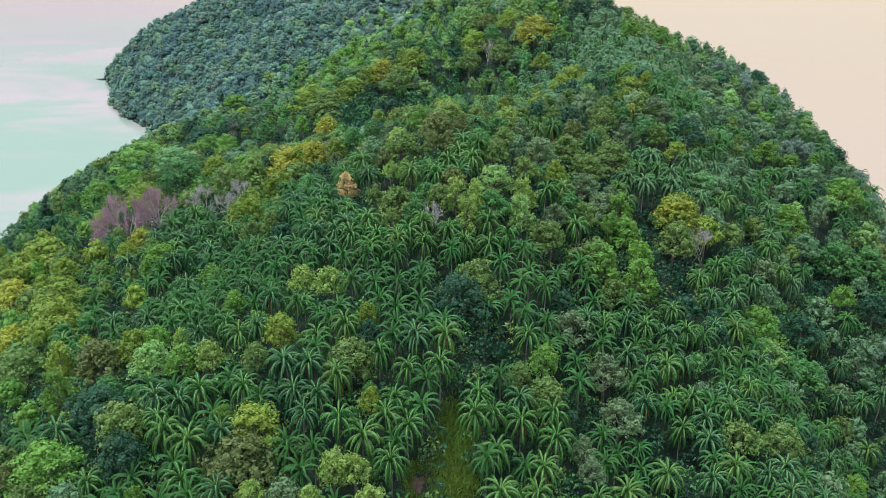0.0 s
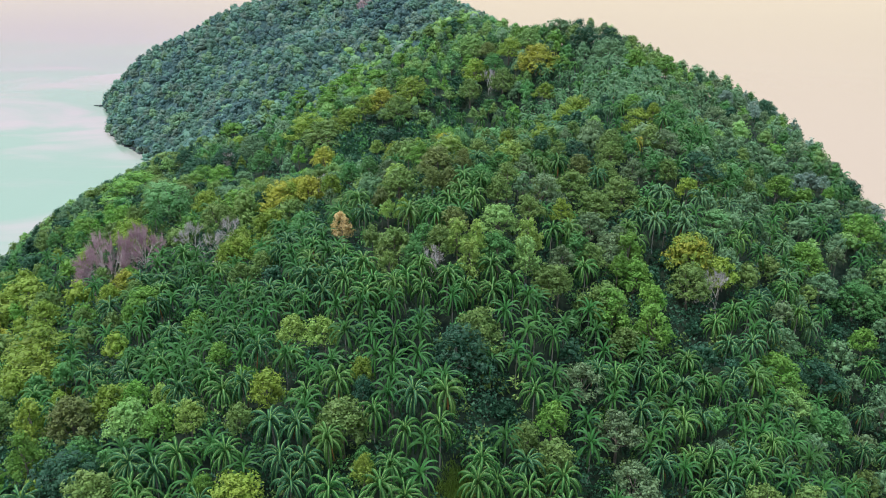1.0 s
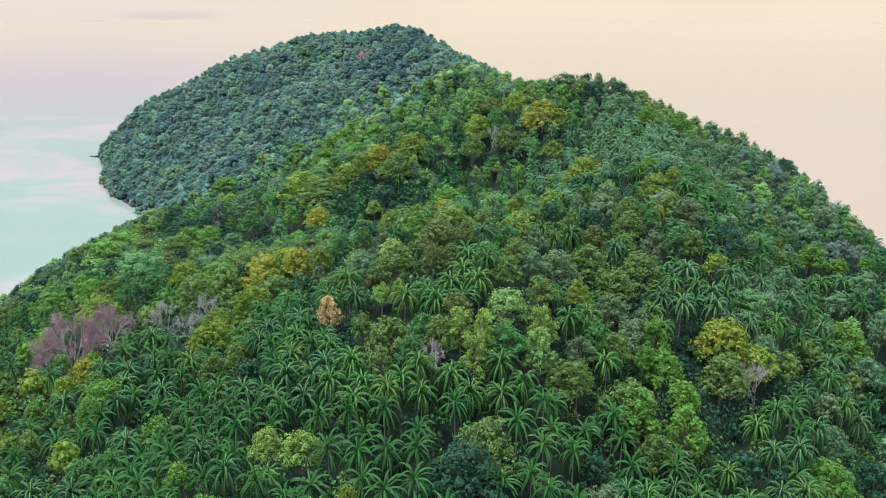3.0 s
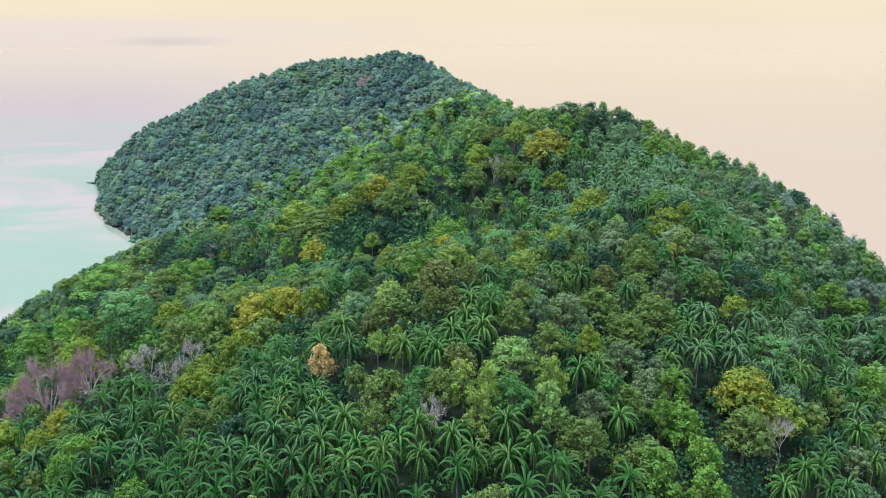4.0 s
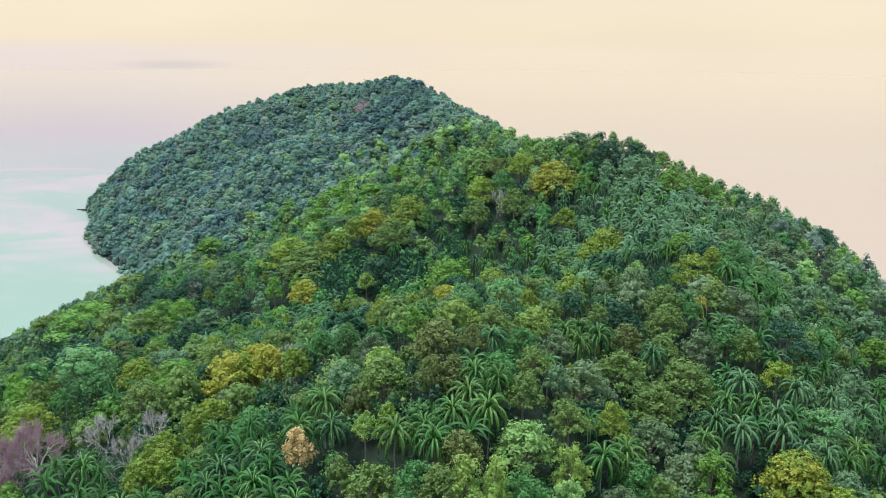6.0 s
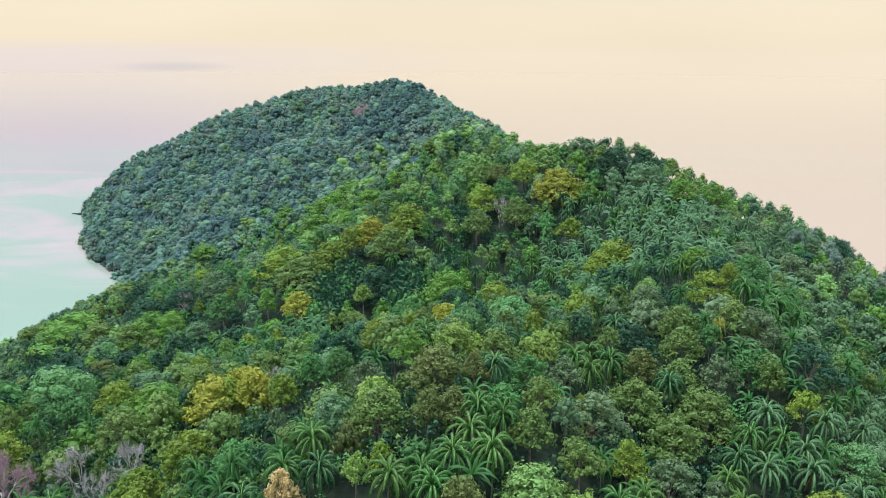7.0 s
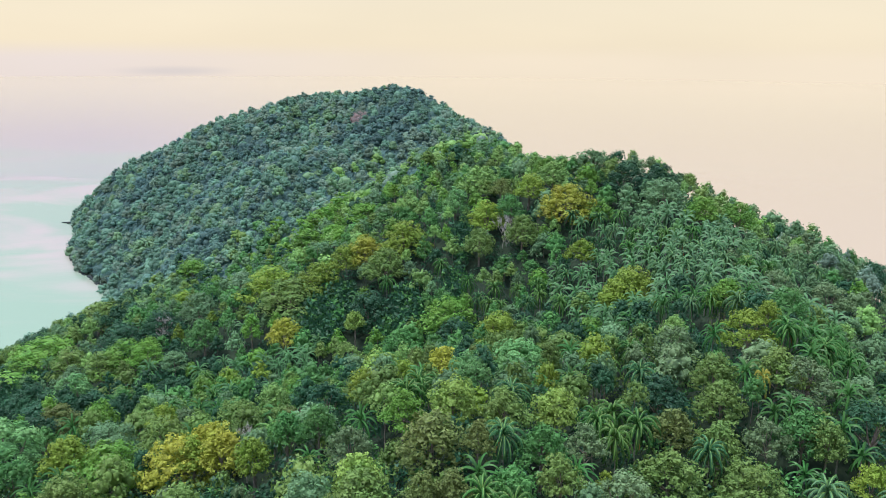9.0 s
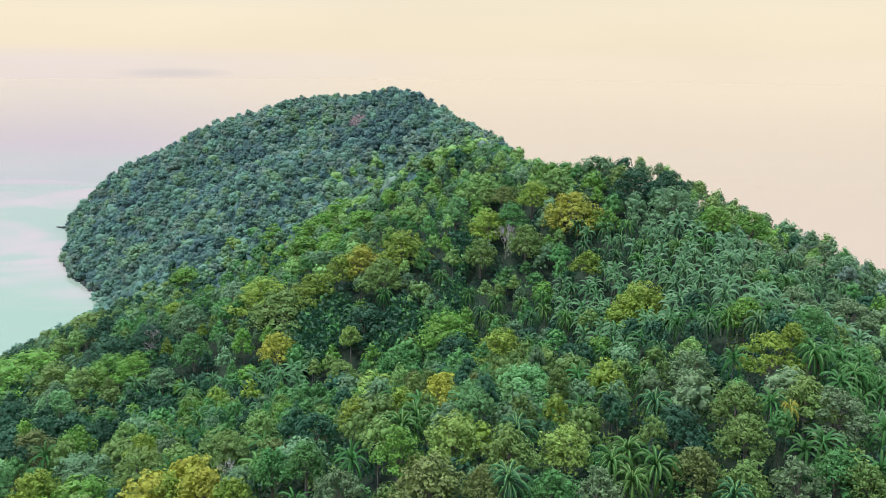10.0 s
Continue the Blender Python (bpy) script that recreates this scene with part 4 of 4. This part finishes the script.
def tone_for(x, y):
    r = plan_rng.random()
    # far hill: only leaf tones that carry painted haze
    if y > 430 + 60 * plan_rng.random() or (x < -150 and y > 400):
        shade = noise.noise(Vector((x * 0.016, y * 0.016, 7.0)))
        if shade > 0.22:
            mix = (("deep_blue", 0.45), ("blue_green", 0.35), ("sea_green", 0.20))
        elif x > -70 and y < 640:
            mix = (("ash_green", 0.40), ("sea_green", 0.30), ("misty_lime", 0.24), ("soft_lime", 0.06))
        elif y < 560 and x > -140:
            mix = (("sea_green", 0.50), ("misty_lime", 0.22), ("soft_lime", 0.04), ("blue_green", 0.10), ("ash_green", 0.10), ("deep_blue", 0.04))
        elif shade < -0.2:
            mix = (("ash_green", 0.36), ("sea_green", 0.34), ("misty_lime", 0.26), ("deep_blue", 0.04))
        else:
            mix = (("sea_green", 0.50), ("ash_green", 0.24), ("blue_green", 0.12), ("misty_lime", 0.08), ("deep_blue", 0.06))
    elif x < -48 and 200 < y < 225:
        mix = (("dark", 0.34), ("green", 0.30), ("lime", 0.16), ("olive", 0.20))
    elif x < -48 and y < 225:
        mix = (("yellow", 0.24), ("lime", 0.28), ("olive", 0.24), ("green", 0.20), ("dark", 0.04))
    elif x < -62 and 225 < y < 300:
        mix = (("dark", 0.66), ("green", 0.20), ("lime", 0.08), ("olive", 0.06))
    elif x < -105 and y > 265:
        mix = (("dark", 0.30), ("soft_green", 0.42), ("teal", 0.04), ("soft_lime", 0.14), ("olive", 0.10))
    elif 300 < y and -60 < x < 40:
        mix = (("soft_lime", 0.30), ("green", 0.22), ("soft_green", 0.18), ("lime", 0.10), ("misty_lime", 0.04), ("olive", 0.10), ("dark", 0.06))
    # east flank: its haze is carried by soft and ashy leaf tones
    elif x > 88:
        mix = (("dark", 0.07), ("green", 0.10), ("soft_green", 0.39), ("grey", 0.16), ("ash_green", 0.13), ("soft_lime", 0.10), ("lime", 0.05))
    # extra dark leaves paint the shade of the lower east slope
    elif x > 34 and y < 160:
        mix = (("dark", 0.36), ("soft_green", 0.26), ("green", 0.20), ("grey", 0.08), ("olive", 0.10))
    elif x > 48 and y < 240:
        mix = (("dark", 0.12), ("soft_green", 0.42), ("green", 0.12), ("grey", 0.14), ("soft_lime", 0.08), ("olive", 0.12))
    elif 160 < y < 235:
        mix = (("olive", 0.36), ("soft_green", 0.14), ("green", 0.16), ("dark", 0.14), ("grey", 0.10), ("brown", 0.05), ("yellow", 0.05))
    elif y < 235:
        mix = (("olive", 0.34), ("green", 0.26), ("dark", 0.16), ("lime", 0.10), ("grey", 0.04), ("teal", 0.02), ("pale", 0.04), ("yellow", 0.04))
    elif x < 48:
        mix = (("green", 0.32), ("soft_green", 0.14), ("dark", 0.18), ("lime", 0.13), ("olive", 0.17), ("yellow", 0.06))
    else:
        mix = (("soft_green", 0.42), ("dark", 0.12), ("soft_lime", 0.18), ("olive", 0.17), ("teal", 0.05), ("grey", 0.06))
    for k, w in mix:
        r -= w
        if r < 0:
            return k
    return mix[0][0]


tree_count, palm_count = 0, 0
singled = [(x, y, radius) for spots in LANDMARKS.values() for x, y, radius in spots]


def crown_fit(x, y, radius, rise):
    """Scale across and up, and base height, of a tree whose top stands rise metres over the canopy."""
    up = min(0.30 + 0.17 * radius, 1.6) if y < 430 else 0.34 + 0.16 * radius
    return radius / 4.0, up, float(ground_at(x, y)) + CANOPY + rise - TREE_TOP * up


# trees that stand out
BARE_WORDS = {"purple": (TWIG_MAUVE, "leafless tree with a haze of mauve twigs"), "grey_twig": (TWIG_GREY, "dead grey leafless tree with bare limbs"), "pink": (TWIG_PINK, "reddish leafless tree on the far hill")}
for key, spots in LANDMARKS.items():
    tone, style = key.split()
    for k, (x, y, radius) in enumerate(spots):
        take(x, y, max(2.4, min(radius * 1.6, radius + 2.6)))
        turn = plan_rng.uniform(0, 360)
        if style == "bare":
            mat, words = BARE_WORDS[tone]
            which = k % 2 + (2 if tone == "grey_twig" else 0)
            reach = BARE_REACH[which]
            up = 0.20 + (2.05 if tone == "purple" else 1.35) * radius / reach[0]
            plant((tone, k % 2), make_bare(mat, words, which), x, y, 1.12 * radius / reach[0], up, turn, float(ground_at(x, y)) + CANOPY + (3.4 if tone == "purple" else 0.9) - reach[1] * up)
            continue
        across, up, base = crown_fit(x, y, radius, (0.9 if y < 190 else 1.7 if y < 260 or tone == "dark" else 2.8) + 0.11 * radius)
        if style == "tall" and y < 260 and tone != "tan":
            # column trees that stand clear of the canopy
            base, up, across = base + 1.6 - 0.35 * TREE_TOP * up, up * 1.35, across * 1.35
        elif style == "round" and radius > 6:
            base += 3.5
        v = 2 if radius > 4.4 and y < 340 else k % 2
        plant((tone, style, v), make_tree(tone, style, v), x, y, across * 1.22, up * 1.05, turn, base - 0.05 * TREE_TOP * up)
        tree_count += 1

# palms that stand out
YELLOW_PALM = (48.3, 199.6)
for k, (x, y) in enumerate(PALMS):
    if in_hollow(x, y) or any((x - a) ** 2 + (y - c) ** 2 < (0.7 * r) ** 2 for a, c, r in singled):
        continue
    take(x, y, 2.9)
    turn, s = plan_rng.uniform(0, 360), plan_rng.uniform(0.74, 0.94) if y < 215 else plan_rng.uniform(0.66, 0.82)
    v, dead = int(plan_rng.integers(0, 4)), plan_rng.random() < 0.25
    opened = palm_count < 62
    mat = FROND_L if plan_rng.random() < 0.3 else FROND
    # in the east the cool fronds stand for a shaded, hazy slope
    if plan_rng.random() < (0.65 if x > 30 or x < -18 and y < 170 else 0.15):
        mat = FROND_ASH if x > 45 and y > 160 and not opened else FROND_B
    build = (make_open_palm if opened else make_palm)(mat, v, dead)
    plant(("palm", opened, mat.name, v, dead), build, x, y, s, plan_rng.uniform(0.94, 1.10), turn)
    palm_count += 1
plant("yellow palm", make_palm(FROND_Y, 1, False), *YELLOW_PALM, 0.38, 0.96, 20)
take(*YELLOW_PALM, 2.6)

# the rest of the wood, nearest rows first
spots = []
for x0 in np.arange(-400, 300, 2.3):
    for y0 in np.arange(-180, 1010, 2.3):
        spots.append((x0, y0))
spots = np.array(spots) + plan_rng.uniform(-1.1, 1.1, (len(spots), 2))
ground_z = ground_at(spots[:, 0], spots[:, 1])
spots = spots[ground_z > 0.05]
order = np.argsort((np.floor(spots[:, 1] / 60)) + 0.9 * plan_rng.random(len(spots)))
woods = []
for x, y in spots[order]:
    if in_clearing(x, y):
        continue
    seen = y > 50 and abs(x) < 0.60 * y + 22 and y < 800
    # steep lee slopes, turned to the open sea, get plain trees
    if y > 300 and canopy(x, y + 6) - canopy(x, y - 6) < -4.6:
        seen = False
    is_palm = plan_rng.random() < palm_share(x, y)
    if not seen:
        gap = (3.4 if is_palm else 4.6) if -60 < y < 64 and abs(x) < 100 else 8.2
    elif is_palm:
        gap = 2.7 * plan_rng.uniform(0.85, 1.5)
    else:
        gap = (4.9 if y < 235 else 5.2 if y < 420 else 6.3) * (plan_rng.uniform(0.60, 1.5) if y < 420 else plan_rng.uniform(0.58, 1.55))
    if not free_spot(x, y, gap):
        continue
    if not is_palm and y < 180 and noise.noise(Vector((x * 0.11, y * 0.11, 3.0))) > 0.52:
        continue
    take(x, y, gap)
    s, turn = plan_rng.uniform(0.85, 1.1), plan_rng.uniform(0, 360)
    radius = gap * (0.62 if y < 420 else 0.78)
    rise = plan_rng.uniform(-2.0, 1.2) if y < 190 else plan_rng.uniform(-1.3, 1.6) if y < 420 else plan_rng.uniform(-1.9, 2.3)
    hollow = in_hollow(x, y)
    # the brow of the ridge
    if 190 < y < 420 and canopy(x, y + 14) < canopy(x, y):
        rise += 1.4
    if any(-7 < y - b < 1 and abs(x - a) < 0.9 * r for a, b, r in singled):
        rise = -2.6
    elif x < -105 and y < 420 or x < -190 and y > 640:
        rise += 0.6
    if ground_at(x, y) < 2.5:
        rise -= 3.2
    # sunk low here and given dark leaves below, to paint deeper shade
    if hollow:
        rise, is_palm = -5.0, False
    v = int(plan_rng.integers(0, 4))
    near = seen and y < 250 and abs(x) < 0.56 * y
    if is_palm and near and palm_count < 300:
        cool = FROND_ASH if x > 45 and y > 160 else FROND_B
        mat = (FROND, cool if x > 45 else FROND, cool, FROND_L)[int(plan_rng.integers(0, 4))]
        dead = plan_rng.random() < 0.2
        plant(("palm", False, mat.name, v, dead), make_palm(mat, v, dead), x, y, s * 0.82, (0.80 if rise == -2.6 else 1.0) * plan_rng.uniform(0.84, 1.04), turn)
        palm_count += 1
    elif not is_palm and near and tree_count < 300:
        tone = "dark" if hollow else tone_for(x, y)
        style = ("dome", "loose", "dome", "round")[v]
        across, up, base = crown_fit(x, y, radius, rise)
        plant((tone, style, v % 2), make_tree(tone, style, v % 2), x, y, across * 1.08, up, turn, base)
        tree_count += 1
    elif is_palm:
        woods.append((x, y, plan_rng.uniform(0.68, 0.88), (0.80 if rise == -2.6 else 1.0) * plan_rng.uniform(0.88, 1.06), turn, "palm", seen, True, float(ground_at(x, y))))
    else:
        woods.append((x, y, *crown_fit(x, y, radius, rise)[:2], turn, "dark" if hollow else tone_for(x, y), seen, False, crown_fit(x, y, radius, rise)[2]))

for ob, m in pending:
    ob.matrix_basis = m


# ---- the woods that cannot be counted ----
def stand(name, words, plants, shapes, tones, mats, trunk):
    """Many plants as one mesh; shapes: pieces for a unit plant; every plant keeps its own tone."""
    pieces, own = [], []
    rng = np.random.default_rng(len(plants))
    which = rng.integers(0, len(shapes), len(plants))
    shade = rng.random(len(plants))
    for w, shape in enumerate(shapes):
        idx = np.flatnonzero(which == w)
        mine = [plants[k] for k in idx]
        if not mine:
            continue
        x, y, across, up, turn = (np.array([t[k] for t in mine], float) for k in range(5))
        z = np.array([t[8] for t in mine])
        c, d = across * np.cos(np.radians(turn)), across * np.sin(np.radians(turn))
        tone = np.array([tones.index(t[5]) for t in mine])
        for v, f, slot in shape:
            v = np.asarray(v)
            out = np.empty((len(mine), len(v), 3))
            out[:, :, 0] = x[:, None] + c[:, None] * v[None, :, 0] - d[:, None] * v[None, :, 1]
            out[:, :, 1] = y[:, None] + d[:, None] * v[None, :, 0] + c[:, None] * v[None, :, 1]
            out[:, :, 2] = z[:, None] + up[:, None] * v[None, :, 2]
            faces = (np.asarray(f)[None] + (np.arange(len(mine)) * len(v))[:, None, None]).reshape(-1, np.shape(f)[1])
            slots = np.repeat(tone, len(f)) if slot == 0 else np.full(len(faces), len(mats))
            pieces.append((out.reshape(-1, 3), faces, slots))
            own.append(np.repeat(shade[idx], len(f)))
    mesh = geo_mesh(name, pieces, [*mats, trunk])
    mesh.attributes.new("plant", "FLOAT", "FACE").data.foreach_set("value", np.concatenate(own).astype(np.float32))
    return tagged(new(name, mesh), words, "woodland", kind="stuff")


def small_trees(leaves, leaf, styles, seed, clumps=8, core=0.62, stem=True, ruffle=0.38):
    out = []
    for k, style in enumerate(styles):
        pieces, lobes = crown_pieces(np.random.default_rng(seed + k), style, leaves, leaf, clumps, core, ruffle)
        out.append([*pieces, *([(*tube([(0, 0, -9.0), (0, 0, 6.2)], [0.2, 0.08], 3), 1)] if stem else [])])
    return out


tone_names = list(TONES)
wood_mats = [WOOD[k] for k in tone_names]
trees_only = [t for t in woods if not t[7]]
stand("near_woodland", "mixed green broadleaf woodland filling the near slopes", [t for t in trees_only if t[6] and t[1] < 250], small_trees(740, 0.54, ("dome", "loose", "round", "dome"), 300, ruffle=0.30), tone_names, wood_mats, BARK)
stand("middle_woodland", "mixed green broadleaf woodland on the middle ridge", [t for t in trees_only if t[6] and 250 <= t[1] < 430], small_trees(400, 0.68, ("round", "dome", "loose", "dome", "tall"), 320, ruffle=0.28), tone_names, wood_mats, BARK)
stand("far_woodland", "closed far-hill forest with haze put into its blue-green colour", [t for t in trees_only if t[6] and t[1] >= 430], small_trees(110, 0.78, ("puff", "dome", "round", "loose"), 340, clumps=8, core=0.80, ruffle=0.22, stem=False), tone_names, wood_mats, BARK)


def behind(t):
    """On the slope under the start of the flight."""
    return not t[6] and -60 < t[1] < 70 and abs(t[0]) < 110


stand("rear_woodland", "mixed green broadleaf trees on the slope below", [t for t in trees_only if behind(t)], small_trees(190, 1.0, ("dome", "loose", "round"), 350), tone_names, wood_mats, BARK)
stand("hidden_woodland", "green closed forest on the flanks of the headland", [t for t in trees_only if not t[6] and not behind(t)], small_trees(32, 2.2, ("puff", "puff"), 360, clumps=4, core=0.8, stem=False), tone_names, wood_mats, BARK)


def build_canopy_filler():
    """Added rough sheet that fills and lightens the dark gaps between far-hill crowns."""
    xs, ys = np.arange(-330, 200, 2.2), np.arange(425, 860, 2.2)
    gx, gy = np.meshgrid(xs, ys)
    rng = np.random.default_rng(66)
    gx, gy = gx + rng.uniform(-0.9, 0.9, gx.shape), gy + rng.uniform(-0.9, 0.9, gy.shape)
    ground = ground_at(gx, gy)
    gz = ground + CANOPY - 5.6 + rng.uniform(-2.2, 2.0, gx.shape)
    keep = (ground[:-1, :-1] > 0.8) & (ground[1:, 1:] > 0.8) & (ground[1:, :-1] > 0.8) & (ground[:-1, 1:] > 0.8)
    i = np.arange(gx.size).reshape(gx.shape)
    faces = np.stack([i[:-1, :-1], i[:-1, 1:], i[1:, 1:], i[1:, :-1]], -1)[keep]
    split = np.concatenate([faces[:, [0, 1, 2]], faces[:, [0, 2, 3]]])
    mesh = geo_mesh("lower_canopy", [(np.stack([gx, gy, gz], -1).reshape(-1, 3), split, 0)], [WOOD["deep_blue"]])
    mesh.polygons.foreach_set("use_smooth", np.zeros(len(split), bool))
    mesh.attributes.new("plant", "FLOAT", "FACE").data.foreach_set("value", rng.random(len(split)).astype(np.float32))
    tagged(new("lower_canopy", mesh), "added leaf-toned sheet filling dark gaps between far-hill crowns", "woodland", kind="stuff")


build_canopy_filler()


def grove_shapes(parts, fronds, wide):
    out = []
    for v in range(3):
        rng = np.random.default_rng(400 + v)
        light = [frond_pieces(rng, a, length=4.4, parts=parts, bend=2.5 - 0.15 * k, simple=True, wide=wide) for k, a in enumerate(FROND_LIFTS)]
        pieces = [q for a, lift in frond_angles(rng, fronds) for q in turned(light[frond_index(lift)], pose(0, 0, STEM_TOP - 0.1, 0, 0, a))]
        feather = [(p, f) for p, f, k in pieces if k == 0]
        starts = np.cumsum([0] + [len(p) for p, f in feather[:-1]])
        out.append([(np.concatenate([p for p, f in feather]), np.concatenate([f + a for (p, f), a in zip(feather, starts)]), 0), (*tube([(0, 0, -0.4), (0, 0, STEM_TOP)], [0.18, 0.12], 3), 1)])
    return out


grove = [t for t in woods if t[7]]
stand("palm_grove", "grove of feather palms crowding the near slope", [t for t in grove if t[6] and t[1] < 240], grove_shapes(7, 21, 0.064), ["palm"], [FROND_WOOD], PALE_BARK)
upper = [t for t in grove if not (t[6] and t[1] < 240)]
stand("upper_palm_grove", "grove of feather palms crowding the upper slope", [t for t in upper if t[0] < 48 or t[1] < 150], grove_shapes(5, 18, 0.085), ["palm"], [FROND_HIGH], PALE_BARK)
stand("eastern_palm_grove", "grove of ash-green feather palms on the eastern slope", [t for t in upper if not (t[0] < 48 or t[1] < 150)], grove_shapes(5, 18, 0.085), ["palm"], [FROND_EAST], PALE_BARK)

# low growth under the trees
low_rng = np.random.default_rng(77)
low = []
for k in range(60000):
    y = 62 + 358 * low_rng.random() ** 1.35
    x = low_rng.uniform(-1, 1) * (0.6 * y + 15)
    gap = low_rng.uniform(0.8, 1.8)
    if ((x - 1.9) / 2.6) ** 2 + ((y - 91) / 13) ** 2 < 1 or ((x + 3.6) / 2.2) ** 2 + ((y - 88) / 4.5) ** 2 < 1 or not free_spot(x, y, gap, 4.4) or len(low) > 9000:
        continue
    take(x, y, gap)
    high = low_rng.uniform(0.40, 0.70) if y < 235 else low_rng.uniform(0.28, 0.55)
    # all-dark leaves upslope and in hollows put the gaps' shade into colour
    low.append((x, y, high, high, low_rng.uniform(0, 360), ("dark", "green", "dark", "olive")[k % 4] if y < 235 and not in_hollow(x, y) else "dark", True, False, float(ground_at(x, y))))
# bushes in the shaded hollows of the ridge, mostly dark to paint deeper shade
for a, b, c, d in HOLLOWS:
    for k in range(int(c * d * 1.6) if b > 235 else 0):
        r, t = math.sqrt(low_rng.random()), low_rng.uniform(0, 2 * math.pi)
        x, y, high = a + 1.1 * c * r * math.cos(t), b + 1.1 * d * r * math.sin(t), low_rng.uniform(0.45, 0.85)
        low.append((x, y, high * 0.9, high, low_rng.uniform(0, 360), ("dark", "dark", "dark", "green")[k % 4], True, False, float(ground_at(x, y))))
for k in range(9000):
    x, y, gap = low_rng.uniform(-90, 90), low_rng.uniform(-40, 62), low_rng.uniform(1.2, 2.2)
    if free_spot(x, y, gap, 4.4):
        take(x, y, gap)
        high = low_rng.uniform(0.4, 0.7)
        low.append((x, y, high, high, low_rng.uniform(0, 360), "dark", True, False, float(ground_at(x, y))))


def low_shapes(leaves, leaf, styles, seed):
    """Crowns of loose leaves alone, with no cores."""
    return [crown_pieces(np.random.default_rng(seed + k), style, leaves, leaf)[0][:1] for k, style in enumerate(styles)]


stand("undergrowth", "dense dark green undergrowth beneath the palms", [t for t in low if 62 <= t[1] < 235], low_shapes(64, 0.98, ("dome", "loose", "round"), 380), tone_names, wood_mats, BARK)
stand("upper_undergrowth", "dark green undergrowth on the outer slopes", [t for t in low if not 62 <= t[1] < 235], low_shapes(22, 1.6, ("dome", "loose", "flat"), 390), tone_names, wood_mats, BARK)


def build_grass():
    n = 9000
    rng = np.random.default_rng(31)
    a, r = rng.uniform(0, 2 * math.pi, n), np.sqrt(rng.random(n))
    x, y = 1.9 + 3.0 * r * np.cos(a) + 0.7 * rng.normal(size=n), 91 + 12 * r * np.sin(a) + 1.5 * rng.normal(size=n)
    # some of it round and over the scrape
    turn, reach = rng.uniform(0, 2 * math.pi, 1400), rng.uniform(0.55, 1.5, 1400)
    x[:1400], y[:1400] = -3.4 + 1.7 * reach * np.cos(turn), 88.5 + 2.8 * reach * np.sin(turn)
    base = np.stack([x, y, ground_at(x, y)], 1)
    way = unit(np.stack([rng.normal(size=n) * 0.5, rng.normal(size=n) * 0.5, np.ones(n)], 1))
    side = unit(np.cross(way, rng.normal(size=(n, 3)))) * 0.09
    v = np.stack([base - side, base + side, base + way * rng.uniform(0.4, 1.3, (n, 1))], 1).reshape(-1, 3)
    tagged(new("grass", geo_mesh("grass", [(v, np.arange(3 * n).reshape(-1, 3), 0)], [GRASS])), "rank yellow-green grass in a small clearing", "grass", kind="stuff")
    # a scrape of bare earth, lumpy and ragged at the rim
    a = np.linspace(0, 2 * math.pi, 40, endpoint=False)
    reach = 1 + 0.2 * np.sin(3 * a) + rng.uniform(-0.22, 0.16, 40)
    rings = [np.stack([-3.4 + 1.6 * k * reach * np.cos(a), 88.5 + 2.7 * k * reach * np.sin(a)], 1) + rng.normal(size=(40, 2)) * 0.05 for k in (1.0, 0.8, 0.6, 0.4, 0.2)]
    pts = np.concatenate(rings)
    lift = np.repeat([0.0, 0.16, 0.26, 0.34, 0.38], 40) + rng.uniform(-0.07, 0.09, 200)
    v = np.stack([pts[:, 0], pts[:, 1], ground_at(pts[:, 0], pts[:, 1]) + lift], 1)
    f = np.array([(k * 40 + j, k * 40 + (j + 1) % 40, (k + 1) * 40 + (j + 1) % 40, (k + 1) * 40 + j) for k in range(4) for j in range(40)])
    bm_mesh = geo_mesh("bare_earth", [(v, f, 0), (v[160:], np.arange(40)[None], 0)], [EARTH])
    tagged(new("bare_earth", bm_mesh), "small scrape of reddish bare earth", "earth", kind="structure")


build_grass()


# ---- rocks along the waterline ----
def rock_verts(rng, size):
    v = ICO_V * rng.uniform(0.7, 1.2, (12, 1)) * np.array([1.0, 1.0, 0.6]) * rng.uniform(0.7, 1.3, 3)
    return v * size


def build_rocks():
    rng = np.random.default_rng(55)
    pieces = []
    xs, ys = rng.uniform(-360, -120, 40000), rng.uniform(280, 860, 40000)
    z = ground_at(xs, ys)
    shore = np.flatnonzero((z > -0.3) & (z < 0.6))[:600]
    for k in shore:
        pieces.append((rock_verts(rng, rng.uniform(0.6, 2.0)) + np.array([xs[k], ys[k], max(z[k], -0.2) + 0.1]), ICO_F, 0))
    tagged(new("shore_rocks", geo_mesh("shore_rocks", pieces, [ROCK])), "dark wet rocks along the island's waterline", "rocks", kind="stuff")
    for dx, dy, size in ((0, 0, 2.4), (-4.0, 1.5, 1.4), (-7.0, 3.0, 0.9)):
        v = np.concatenate([rock_verts(rng, size) + np.array([0, 0, 0.2]), rock_verts(rng, size * 0.7) + np.array([size * 0.8, 0.2, 0.1])])
        ob = new("rock", geo_mesh("rock", [(v, np.concatenate([ICO_F, ICO_F + 12]), 0)], [ROCK]))
        ob.matrix_basis = pose(-323 + dx, 744 + dy, 0)
        tagged(ob, "dark rock standing in the shallows off the cape", "rock", "rocks off the cape")


build_rocks()
